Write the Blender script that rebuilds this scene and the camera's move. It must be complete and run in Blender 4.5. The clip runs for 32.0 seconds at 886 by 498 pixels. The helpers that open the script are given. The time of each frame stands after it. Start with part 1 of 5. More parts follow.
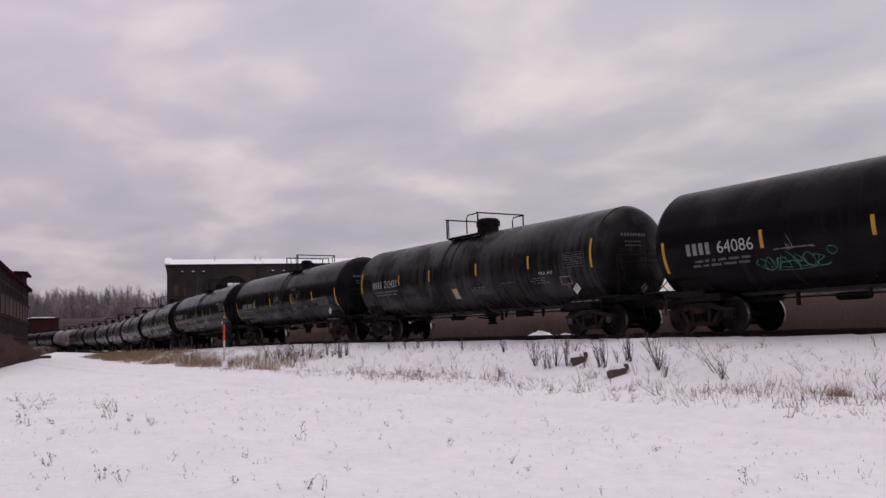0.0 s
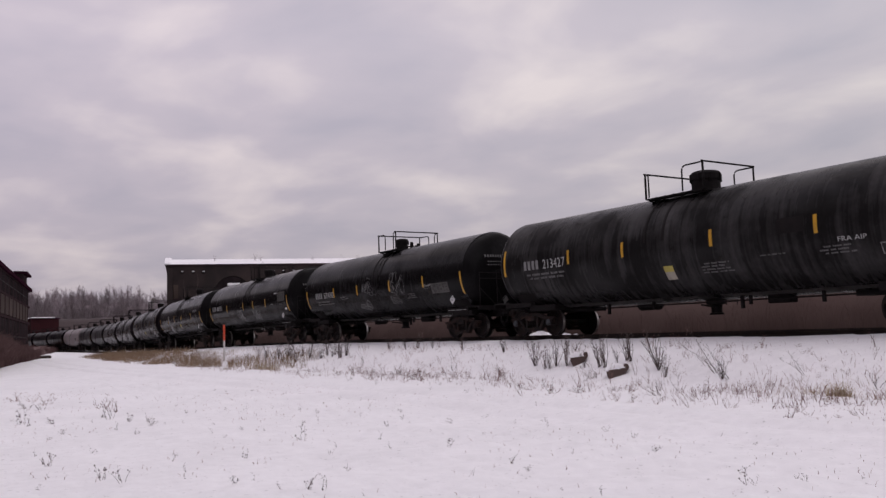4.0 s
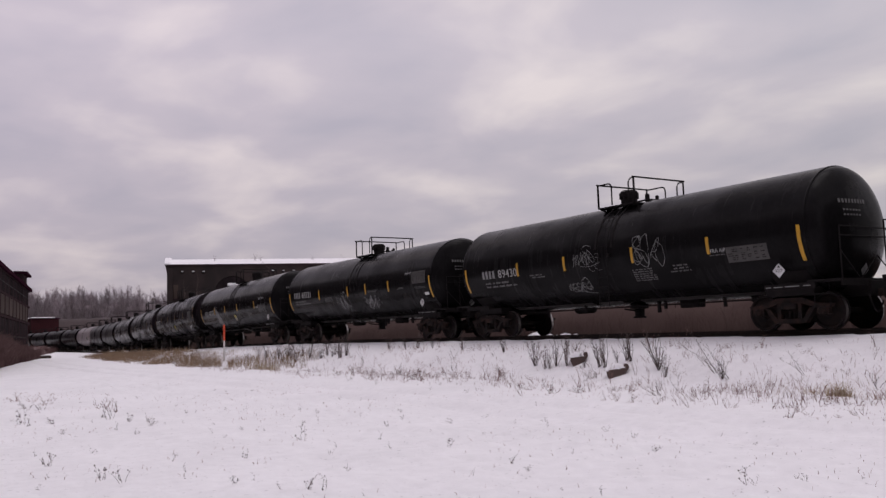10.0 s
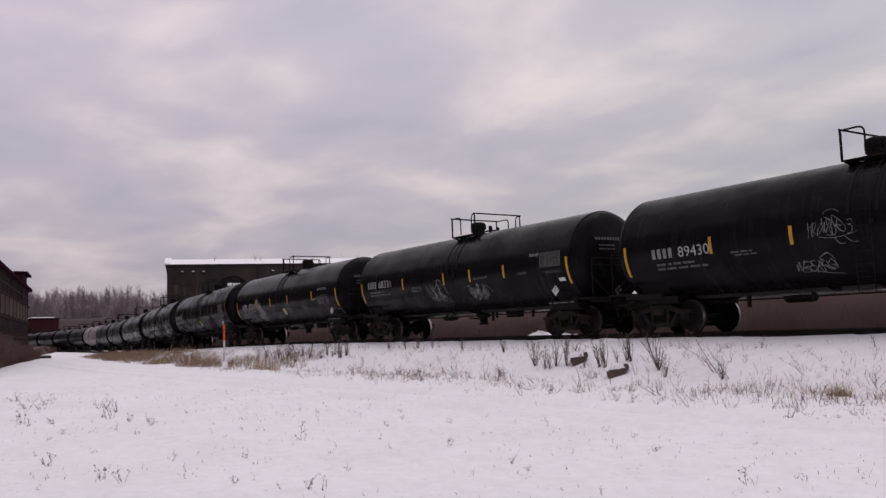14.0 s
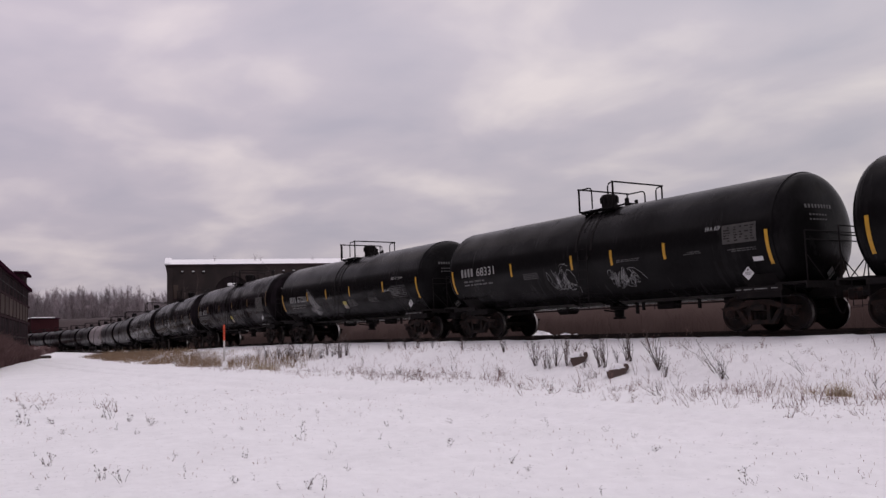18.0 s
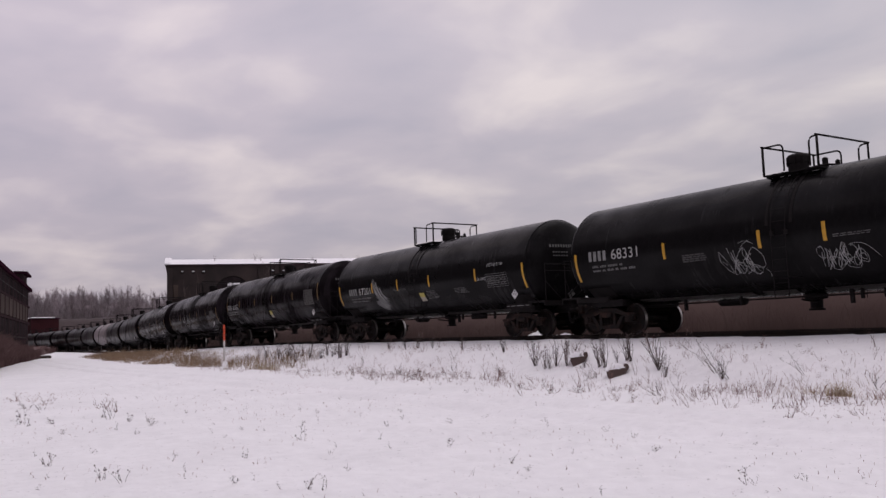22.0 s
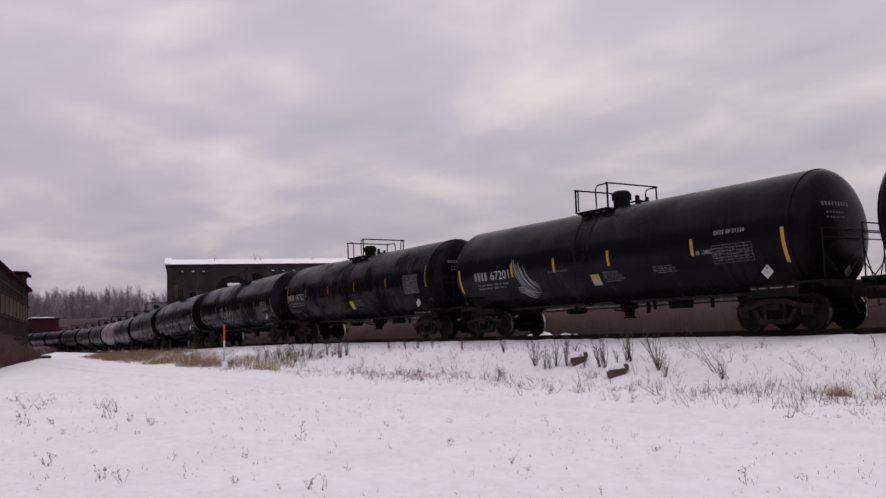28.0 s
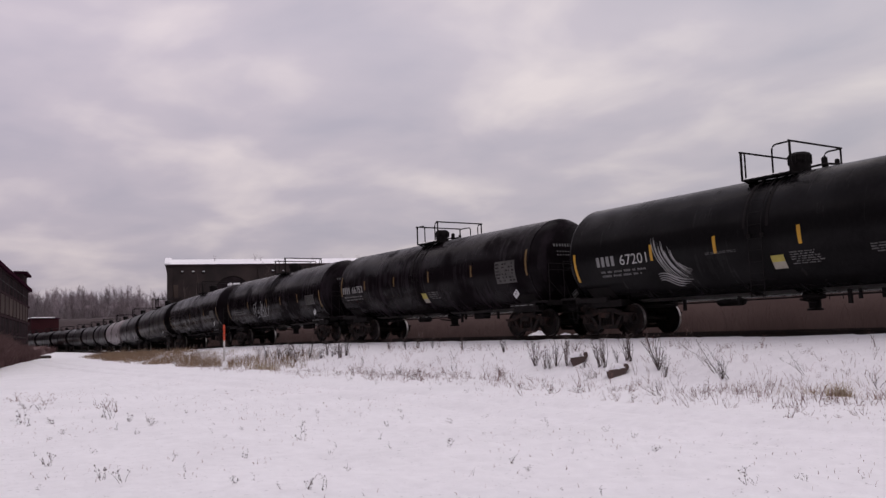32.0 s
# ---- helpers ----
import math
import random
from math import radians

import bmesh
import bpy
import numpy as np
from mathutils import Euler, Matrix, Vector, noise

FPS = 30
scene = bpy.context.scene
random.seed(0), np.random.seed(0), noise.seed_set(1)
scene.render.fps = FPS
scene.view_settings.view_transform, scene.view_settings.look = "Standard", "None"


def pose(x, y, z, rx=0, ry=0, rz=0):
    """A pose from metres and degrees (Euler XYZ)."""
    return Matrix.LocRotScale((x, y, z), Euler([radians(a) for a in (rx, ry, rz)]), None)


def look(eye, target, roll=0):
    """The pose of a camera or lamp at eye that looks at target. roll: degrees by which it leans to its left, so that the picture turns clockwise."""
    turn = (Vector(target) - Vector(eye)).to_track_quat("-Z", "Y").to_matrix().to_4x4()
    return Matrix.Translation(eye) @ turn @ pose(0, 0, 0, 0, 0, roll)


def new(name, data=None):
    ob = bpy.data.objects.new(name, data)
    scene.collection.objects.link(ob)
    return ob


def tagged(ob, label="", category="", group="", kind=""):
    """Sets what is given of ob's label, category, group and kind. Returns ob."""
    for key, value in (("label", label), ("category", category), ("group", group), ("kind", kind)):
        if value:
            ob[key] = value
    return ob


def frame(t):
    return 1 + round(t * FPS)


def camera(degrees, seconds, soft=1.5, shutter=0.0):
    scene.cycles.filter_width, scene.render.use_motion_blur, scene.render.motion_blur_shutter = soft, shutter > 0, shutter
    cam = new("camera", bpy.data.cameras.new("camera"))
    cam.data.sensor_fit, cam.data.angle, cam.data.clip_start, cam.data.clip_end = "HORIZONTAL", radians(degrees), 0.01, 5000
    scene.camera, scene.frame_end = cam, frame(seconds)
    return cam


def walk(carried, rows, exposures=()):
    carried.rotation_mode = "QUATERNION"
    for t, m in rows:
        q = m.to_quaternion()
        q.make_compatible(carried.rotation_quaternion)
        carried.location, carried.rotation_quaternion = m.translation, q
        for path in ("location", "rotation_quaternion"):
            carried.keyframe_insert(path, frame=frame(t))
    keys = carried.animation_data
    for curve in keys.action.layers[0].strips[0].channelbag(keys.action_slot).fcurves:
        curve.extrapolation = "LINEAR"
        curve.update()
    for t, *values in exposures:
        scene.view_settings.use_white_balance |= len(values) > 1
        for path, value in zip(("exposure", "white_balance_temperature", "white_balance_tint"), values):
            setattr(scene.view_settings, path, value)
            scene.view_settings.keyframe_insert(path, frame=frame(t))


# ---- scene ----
EYE = (0.0, 0.0, 1.45)
cam = camera(54.57, 32.0, soft=1.4)
VIEW = look(EYE, (EYE[0] - 0.83243, EYE[1] + 0.54574, EYE[2] + 0.09602), -1.915)
walk(cam, [(0.0, VIEW), (32.0, VIEW)], exposures=((0.0, 0.0, 6500, 17), (32.0, 0.0, 6500, 17)))

# ---- sky and light ----
world = bpy.data.worlds.new("overcast_sky")
scene.world = world
world.use_nodes = True
wn, wl = world.node_tree.nodes, world.node_tree.links
wn.clear()
w_out = wn.new("ShaderNodeOutputWorld")
w_bg = wn.new("ShaderNodeBackground")
w_tex = wn.new("ShaderNodeTexCoord")
w_sep = wn.new("ShaderNodeSeparateXYZ")
wl.new(w_tex.outputs["Generated"], w_sep.inputs[0])


def wmath(op, a, b):
    n = wn.new("ShaderNodeMath")
    n.operation = op
    for k, v in enumerate((a, b)):
        if isinstance(v, (int, float)):
            n.inputs[k].default_value = v
        else:
            wl.new(v, n.inputs[k])
    return n.outputs[0]


# the cloud deck is a flat layer seen in perspective
up = wmath("ADD", wmath("MAXIMUM", w_sep.outputs[2], 0.0), 0.16)
cx, cy = wmath("DIVIDE", w_sep.outputs[0], up), wmath("DIVIDE", w_sep.outputs[1], up)
w_comb = wn.new("ShaderNodeCombineXYZ")
wl.new(cx, w_comb.inputs[0]), wl.new(cy, w_comb.inputs[1])
w_map = wn.new("ShaderNodeMapping")
w_map.inputs["Location"].default_value = (5.6, 1.9, 0.0)
w_map.inputs["Rotation"].default_value = (0, 0, radians(4))
w_map.inputs["Scale"].default_value = (1.0, 1.15, 1.0)
wl.new(w_comb.outputs[0], w_map.inputs[0])
w_noise = wn.new("ShaderNodeTexNoise")
w_noise.inputs["Scale"].default_value = 1.9
w_noise.inputs["Detail"].default_value = 5.0
w_noise.inputs["Roughness"].default_value = 0.46
w_noise.inputs["Distortion"].default_value = 0.25
wl.new(w_map.outputs[0], w_noise.inputs["Vector"])
w_ramp = wn.new("ShaderNodeValToRGB")
w_ramp.color_ramp.elements[0].position, w_ramp.color_ramp.elements[0].color = 0.29, (0.48, 0.465, 0.515, 1)
w_ramp.color_ramp.elements[1].position, w_ramp.color_ramp.elements[1].color = 0.71, (0.765, 0.71, 0.69, 1)
e = w_ramp.color_ramp.elements.new(0.5)
e.color = (0.57, 0.535, 0.57, 1)
wl.new(w_noise.outputs["Fac"], w_ramp.inputs[0])
w_sky = wn.new("ShaderNodeTexSky")
w_sky.sky_type, w_sky.sun_disc = "NISHITA", False
w_sky.sun_elevation, w_sky.sun_rotation = radians(81), radians(12)
w_dim = wn.new("ShaderNodeVectorMath")
w_dim.operation = "SCALE"
w_dim.inputs["Scale"].default_value = 0.10
wl.new(w_sky.outputs[0], w_dim.inputs[0])
w_mix = wn.new("ShaderNodeMix")
w_mix.data_type = "RGBA"
w_mix.inputs["Factor"].default_value = 0.94
wl.new(w_dim.outputs[0], w_mix.inputs["A"]), wl.new(w_ramp.outputs[0], w_mix.inputs["B"])
w_low = wn.new("ShaderNodeMapRange")
w_low.inputs["From Min"].default_value, w_low.inputs["From Max"].default_value = 0.0, 0.33
w_low.inputs["To Min"].default_value, w_low.inputs["To Max"].default_value = 0.72, 1.06
wl.new(w_sep.outputs[2], w_low.inputs["Value"])
w_deck = wn.new("ShaderNodeVectorMath")
w_deck.operation = "SCALE"
# an overcast sky is brightest overhead
w_high = wn.new("ShaderNodeMapRange")
w_high.inputs["From Min"].default_value, w_high.inputs["From Max"].default_value = 0.38, 1.0
w_high.inputs["To Min"].default_value, w_high.inputs["To Max"].default_value = 1.0, 1.30
wl.new(w_sep.outputs[2], w_high.inputs["Value"])
wl.new(w_mix.outputs["Result"], w_deck.inputs[0]), wl.new(wmath("MULTIPLY", w_low.outputs[0], w_high.outputs[0]), w_deck.inputs["Scale"])
w_turn = wn.new("ShaderNodeVectorMath")
w_turn.operation = "DOT_PRODUCT"
w_turn.inputs[1].default_value = (0.55, 0.83, 0.0)
wl.new(w_tex.outputs["Generated"], w_turn.inputs[0])
w_side = wn.new("ShaderNodeMapRange")
w_side.inputs["From Min"].default_value, w_side.inputs["From Max"].default_value = -0.45, 0.45
wl.new(w_turn.outputs["Value"], w_side.inputs["Value"])
w_tint = wn.new("ShaderNodeMix")
w_tint.data_type = "RGBA"
w_tint.inputs["A"].default_value, w_tint.inputs["B"].default_value = (1.012, 0.99, 1.015, 1), (0.992, 1.008, 0.985, 1)
wl.new(w_side.outputs[0], w_tint.inputs["Factor"])
w_all = wn.new("ShaderNodeVectorMath")
w_all.operation = "MULTIPLY"
wl.new(w_deck.outputs[0], w_all.inputs[0]), wl.new(w_tint.outputs["Result"], w_all.inputs[1])
wl.new(w_all.outputs[0], w_bg.inputs["Color"])
w_bg.inputs["Strength"].default_value = 1.0
wl.new(w_bg.outputs[0], w_out.inputs[0])
sun = new("sun", bpy.data.lights.new("sun", "SUN"))
sun.data.energy, sun.data.angle, sun.data.color = 0.52, radians(40), (1.0, 0.97, 0.95)
sun.rotation_euler = (radians(-9), 0, radians(-12))


# ---- materials ----
def material(name, base, rough=0.6, spots=None, scale=4.0, amount=0.5, stretch=(1, 1, 1), bump=0.0, bump_scale=40.0,
             metal=0.0, vary=0.0, spec=0.5, grain=0.15, depth=0.02):
    """A surface with a broad second colour (spots), fine grain, relief and a small change from object to object."""
    m = bpy.data.materials.new(name)
    m.use_nodes = True
    n, l = m.node_tree.nodes, m.node_tree.links
    b = n["Principled BSDF"]
    b.inputs["Roughness"].default_value, b.inputs["Metallic"].default_value = rough, metal
    b.inputs["Specular IOR Level"].default_value = spec
    tc, mp = n.new("ShaderNodeTexCoord"), n.new("ShaderNodeMapping")
    mp.inputs["Scale"].default_value = stretch
    l.new(tc.outputs["Object"], mp.inputs[0])
    big, fine = n.new("ShaderNodeTexNoise"), n.new("ShaderNodeTexNoise")
    big.inputs["Scale"].default_value, big.inputs["Detail"].default_value = scale, 5
    fine.inputs["Scale"].default_value, fine.inputs["Detail"].default_value = bump_scale, 3
    l.new(mp.outputs[0], big.inputs["Vector"]), l.new(tc.outputs["Object"], fine.inputs["Vector"])
    ramp = n.new("ShaderNodeValToRGB")
    ramp.color_ramp.elements[0].position, ramp.color_ramp.elements[1].position = 0.62 - 0.3 * amount, 0.78
    l.new(big.outputs["Fac"], ramp.inputs[0])
    mix = n.new("ShaderNodeMix")
    mix.data_type = "RGBA"
    spots = spots or tuple(min(1, c * 1.35 + 0.004) for c in base)
    mix.inputs["A"].default_value, mix.inputs["B"].default_value = (*base, 1), (*spots, 1)
    l.new(ramp.outputs[0], mix.inputs["Factor"])
    hsv = n.new("ShaderNodeHueSaturation")
    l.new(mix.outputs["Result"], hsv.inputs["Color"])
    info = n.new("ShaderNodeObjectInfo")
    val = n.new("ShaderNodeMath")
    val.operation = "MULTIPLY_ADD"
    l.new(fine.outputs["Fac"], val.inputs[0])
    val.inputs[1].default_value, val.inputs[2].default_value = 2 * grain, 1 - grain
    v2 = n.new("ShaderNodeMath")
    v2.operation = "MULTIPLY_ADD"
    l.new(info.outputs["Random"], v2.inputs[0])
    v2.inputs[1].default_value = 2 * vary
    v2.inputs[2].default_value = -vary
    v3 = n.new("ShaderNodeMath")
    v3.operation = "ADD"
    l.new(val.outputs[0], v3.inputs[0]), l.new(v2.outputs[0], v3.inputs[1])
    l.new(v3.outputs[0], hsv.inputs["Value"])
    l.new(hsv.outputs[0], b.inputs["Base Color"])
    if bump:
        bp = n.new("ShaderNodeBump")
        bp.inputs["Strength"].default_value, bp.inputs["Distance"].default_value = min(1, bump), depth
        l.new(fine.outputs["Fac"], bp.inputs["Height"]), l.new(bp.outputs[0], b.inputs["Normal"])
    return m


def snow_cover():
    """Old thin snow: greyer packed patches, fine crumbs and sparse specks of buried grass."""
    m = bpy.data.materials.new("snow")
    m.use_nodes = True
    n, l = m.node_tree.nodes, m.node_tree.links
    b = n["Principled BSDF"]
    b.inputs["Roughness"].default_value, b.inputs["Specular IOR Level"].default_value = 0.75, 0.3
    tc = n.new("ShaderNodeTexCoord")

    def cloud(scale, detail, lo, hi, a, z):
        t, r = n.new("ShaderNodeTexNoise"), n.new("ShaderNodeMapRange")
        t.inputs["Scale"].default_value, t.inputs["Detail"].default_value = scale, detail
        r.inputs["From Min"].default_value, r.inputs["From Max"].default_value = lo, hi
        r.inputs["To Min"].default_value, r.inputs["To Max"].default_value = a, z
        l.new(tc.outputs["Object"], t.inputs["Vector"]), l.new(t.outputs["Fac"], r.inputs["Value"])
        return t.outputs["Fac"], r.outputs[0]

    def times(a, c):
        q = n.new("ShaderNodeMath")
        q.operation = "MULTIPLY"
        l.new(a, q.inputs[0]), l.new(c, q.inputs[1])
        return q.outputs[0]

    broad, packed = cloud(0.45, 4, 0.38, 0.66, 1.0, 0.95)
    mid, crumbs = cloud(4.5, 5, 0.35, 0.75, 1.03, 0.95)
    fine, specks = cloud(17.0, 3, 0.66, 0.74, 1.0, 0.62)
    hsv = n.new("ShaderNodeHueSaturation")
    hsv.inputs["Color"].default_value = (0.89, 0.885, 0.91, 1)
    l.new(times(times(packed, crumbs), specks), hsv.inputs["Value"])
    l.new(hsv.outputs[0], b.inputs["Base Color"])
    h = n.new("ShaderNodeMath")
    h.operation = "MULTIPLY_ADD"
    h.inputs[1].default_value = 0.3
    l.new(fine, h.inputs[0]), l.new(mid, h.inputs[2])
    bp = n.new("ShaderNodeBump")
    bp.inputs["Strength"].default_value, bp.inputs["Distance"].default_value = 0.8, 0.04
    l.new(h.outputs[0], bp.inputs["Height"]), l.new(bp.outputs[0], b.inputs["Normal"])
    return m


SNOW = snow_cover()


def tank_paint(name, base, dust, rough, haze, cover, spec=0.1, patchy=0.8):
    """Black jacket paint: uneven gloss, blotches of road dust, thin runs down the side and a slightly wavy sheet."""
    m = bpy.data.materials.new(name)
    m.use_nodes = True
    n, l = m.node_tree.nodes, m.node_tree.links
    b = n["Principled BSDF"]
    tc, info = n.new("ShaderNodeTexCoord"), n.new("ShaderNodeObjectInfo")
    shift = n.new("ShaderNodeVectorMath")
    shift.operation = "MULTIPLY_ADD"
    l.new(info.outputs["Random"], shift.inputs[0])
    shift.inputs[1].default_value = (37, 11, 5)
    l.new(tc.outputs["Object"], shift.inputs[2])

    def cloud(scale, detail, stretch, rough_=0.55):
        mp, t = n.new("ShaderNodeMapping"), n.new("ShaderNodeTexNoise")
        mp.inputs["Scale"].default_value = stretch
        t.inputs["Scale"].default_value, t.inputs["Detail"].default_value, t.inputs["Roughness"].default_value = scale, detail, rough_
        l.new(shift.outputs[0], mp.inputs[0]), l.new(mp.outputs[0], t.inputs["Vector"])
        return t.outputs["Fac"]

    def mathn(op, a, b_, c=None):
        q = n.new("ShaderNodeMath")
        q.operation = op
        for i, v in enumerate((a, b_, c)):
            if v is None:
                continue
            if isinstance(v, (int, float)):
                q.inputs[i].default_value = v
            else:
                l.new(v, q.inputs[i])
        return q.outputs[0]

    blot = cloud(0.55, 6, (1, 1, 1.3), 0.62)
    runs = cloud(1.0, 4, (5.0, 1.0, 0.22), 0.6)
    both = mathn("MULTIPLY_ADD", runs, 0.6, mathn("MULTIPLY", blot, 0.62))
    ramp = n.new("ShaderNodeValToRGB")
    ramp.color_ramp.elements[0].position, ramp.color_ramp.elements[1].position = 0.74 - 0.22 * cover, 0.84
    l.new(both, ramp.inputs[0])
    mix = n.new("ShaderNodeMix")
    mix.data_type = "RGBA"
    mix.inputs["A"].default_value, mix.inputs["B"].default_value = (*base, 1), (*dust, 1)
    l.new(ramp.outputs[0], mix.inputs["Factor"])
    grain = n.new("ShaderNodeHueSaturation")
    l.new(mix.outputs["Result"], grain.inputs["Color"])
    l.new(mathn("MULTIPLY_ADD", cloud(11, 4, (1, 1, 0.6)), 1.0, 0.5), grain.inputs["Value"])
    l.new(grain.outputs[0], b.inputs["Base Color"])
    l.new(mathn("MULTIPLY_ADD", ramp.outputs[0], haze - rough, rough), b.inputs["Roughness"])
    wet = n.new("ShaderNodeMapRange")
    wet.inputs["From Min"].default_value, wet.inputs["From Max"].default_value = 0.40, 0.68
    wet.inputs["To Min"].default_value, wet.inputs["To Max"].default_value = (1 - patchy) * spec, (1 + 0.7 * patchy) * spec
    l.new(cloud(0.9, 4, (1, 1, 0.9), 0.55), wet.inputs["Value"])
    l.new(wet.outputs[0], b.inputs["Specular IOR Level"])
    bp = n.new("ShaderNodeBump")
    bp.inputs["Strength"].default_value, bp.inputs["Distance"].default_value = 0.35, 0.02
    l.new(mathn("MULTIPLY_ADD", cloud(8, 2, (1, 1, 1)), 0.12, cloud(1.1, 2, (1, 1, 1))), bp.inputs["Height"])
    l.new(bp.outputs[0], b.inputs["Normal"])
    return m


BLACK = tank_paint("black_tank_paint", (0.0080, 0.0074, 0.0080), (0.0125, 0.0114, 0.0122), 0.22, 0.42, 0.45, 0.066, 0.5)
BLACK_DUSTY = tank_paint("dusty_black_paint", (0.0072, 0.0054, 0.0066), (0.028, 0.0215, 0.0265), 0.24, 0.46, 0.5, 0.045, 0.9)
STREAKED = tank_paint("streaked_black_paint", (0.0125, 0.0117, 0.0120), (0.052, 0.049, 0.050), 0.26, 0.5, 0.72, 0.10)
# darker copy of the dusty paint, offsets the grazing sky sheen on far cars
FAR_BLACK = tank_paint("far_darkened_black_paint", (0.0060, 0.0045, 0.0055), (0.023, 0.0175, 0.0215), 0.28, 0.5, 0.5, 0.03)
GREY_TANK = material("light_grey_tank_paint", (0.25, 0.215, 0.22), 0.5, (0.15, 0.125, 0.13), 0.9, 0.6, (1, 1, 0.3), 0.05, 14)
IRON = material("black_iron", (0.0125, 0.0108, 0.0112), 0.7, (0.019, 0.0155, 0.0155), 6, 0.5, bump=0.1, spec=0.08)
RUNNING = material("dirty_running_gear", (0.0095, 0.0072, 0.0068), 0.85, (0.042, 0.0205, 0.0155), 4, 0.7, bump=0.2, spec=0.25)
STEEL = material("worn_wheel_steel", (0.0088, 0.0068, 0.0066), 0.75, (0.024, 0.0135, 0.0112), 4, 0.7, spec=0.2)
TREAD = material("polished_wheel_tread", (0.42, 0.40, 0.39), 0.32, (0.25, 0.23, 0.22), 6, 0.5, metal=0.9)
CAP = material("grey_bearing_cap", (0.045, 0.052, 0.062), 0.5, (0.015, 0.015, 0.015), 9, 0.7)
YELLOW = material("yellow_reflective_sheet", (0.55, 0.29, 0.015), 0.5, (0.36, 0.19, 0.02), 5, 0.5)
YELLOW_DULL = material("dull_reflective_sheet", (0.16, 0.09, 0.02), 0.6, (0.05, 0.03, 0.015), 5, 0.6)
WHITE = material("white_stencil_paint", (0.42, 0.42, 0.42), 0.6, (0.24, 0.24, 0.24), 7, 0.5)
FAINT = material("worn_white_stencil", (0.12, 0.117, 0.117), 0.6, (0.05, 0.05, 0.05), 7, 0.6)
WORN_WHITE = material("thin_white_paint", (0.24, 0.24, 0.24), 0.6, (0.12, 0.12, 0.12), 9, 0.7)
PLACARD = material("white_placard", (0.62, 0.62, 0.63), 0.5, (0.5, 0.5, 0.5), 7, 0.4)
LEMON = material("yellow_label", (0.38, 0.32, 0.06), 0.5)
CREAM = material("cream_label", (0.36, 0.33, 0.27), 0.55, (0.24, 0.22, 0.17), 6, 0.5)
RED = material("red_decal", (0.32, 0.02, 0.025), 0.5)
SPRAY = material("white_spray_paint", (0.36, 0.36, 0.37), 0.6, (0.17, 0.17, 0.17), 3, 0.5)
TEAL = material("teal_spray_paint", (0.04, 0.17, 0.145), 0.6, (0.06, 0.22, 0.19), 3, 0.5)
# mottled grey that stands in for snow reflected low on the tanks
SNOW_GLEAM = material("painted_snow_reflection", (0.055, 0.05, 0.049), 0.5, (0.02, 0.018, 0.018), 0.7, 0.5, (1, 1, 1), 0.1)
RAIL = material("rail_steel", (0.014, 0.010, 0.009), 0.75, (0.028, 0.018, 0.014), 5, 0.6, spec=0.2)
BALLAST = material("dark_ballast", (0.022, 0.018, 0.016), 0.95, (0.045, 0.037, 0.033), 5, 0.6, bump=1.0, bump_scale=22, grain=0.4)
TIE = material("creosoted_wood", (0.04, 0.028, 0.022), 0.85, (0.07, 0.05, 0.04), 4, 0.5, (0.3, 3, 1), 0.4, 30, vary=0.2)
REED = material("dry_brown_reed", (0.079, 0.053, 0.048), 0.95, (0.098, 0.068, 0.061), 0.5, 0.6, grain=0.15, vary=0.1, spec=0.05)
BLEACHED = material("bleached_grass", (0.40, 0.32, 0.21), 0.85, (0.26, 0.19, 0.12), 0.8, 0.6, grain=0.3)
STRAW = material("dry_straw", (0.26, 0.178, 0.108), 0.85, (0.145, 0.094, 0.068), 0.8, 0.6, grain=0.3)
STALK = material("dead_weed_stalk", (0.085, 0.062, 0.058), 0.85, (0.13, 0.095, 0.088), 3, 0.5, vary=0.25)
STALK_PALE = material("pale_weed_stalk", (0.22, 0.13, 0.118), 0.85, (0.29, 0.19, 0.172), 3, 0.5, vary=0.25)
BRUSH = material("tangled_brown_brush", (0.105, 0.056, 0.055), 0.9, (0.15, 0.09, 0.084), 0.5, 0.6, grain=0.3)
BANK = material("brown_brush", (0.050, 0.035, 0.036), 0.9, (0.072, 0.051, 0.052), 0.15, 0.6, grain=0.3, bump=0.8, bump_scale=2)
BARK = material("grey_winter_bark", (0.15, 0.125, 0.125), 0.9, (0.2, 0.17, 0.17), 0.3, 0.5, vary=0.25)
TWIG = material("winter_twigs", (0.26, 0.22, 0.235), 0.9, (0.34, 0.285, 0.30), 0.2, 0.5, vary=0.25)
BRICK_DARK = material("soot_dark_brick", (0.032, 0.026, 0.0255), 0.9, (0.056, 0.041, 0.039), 0.45, 0.7, bump=0.3, bump_scale=6, spec=0.15)
BRICK_BROWN = material("brown_brick", (0.044, 0.030, 0.033), 0.9, (0.060, 0.041, 0.044), 0.4, 0.5, bump=0.3, bump_scale=6, spec=0.0)
TAN = material("tan_infill_panel", (0.085, 0.064, 0.056), 0.85, (0.055, 0.04, 0.037), 0.5, 0.6, vary=0.12, spec=0.05)
PANE = material("grimy_window_glass", (0.026, 0.020, 0.022), 0.7, (0.045, 0.035, 0.037), 0.8, 0.6, vary=0.25, spec=0.0)
MAROON = material("maroon_roof_trim", (0.030, 0.010, 0.019), 0.85, (0.045, 0.017, 0.026), 1, 0.5, spec=0.0)
SHED = material("dark_red_shed_wall", (0.045, 0.014, 0.017), 0.85, (0.028, 0.010, 0.012), 0.6, 0.5, spec=0.1)
ORANGE = material("orange_marker_plastic", (0.70, 0.085, 0.03), 0.5, (0.5, 0.06, 0.03), 6, 0.4)
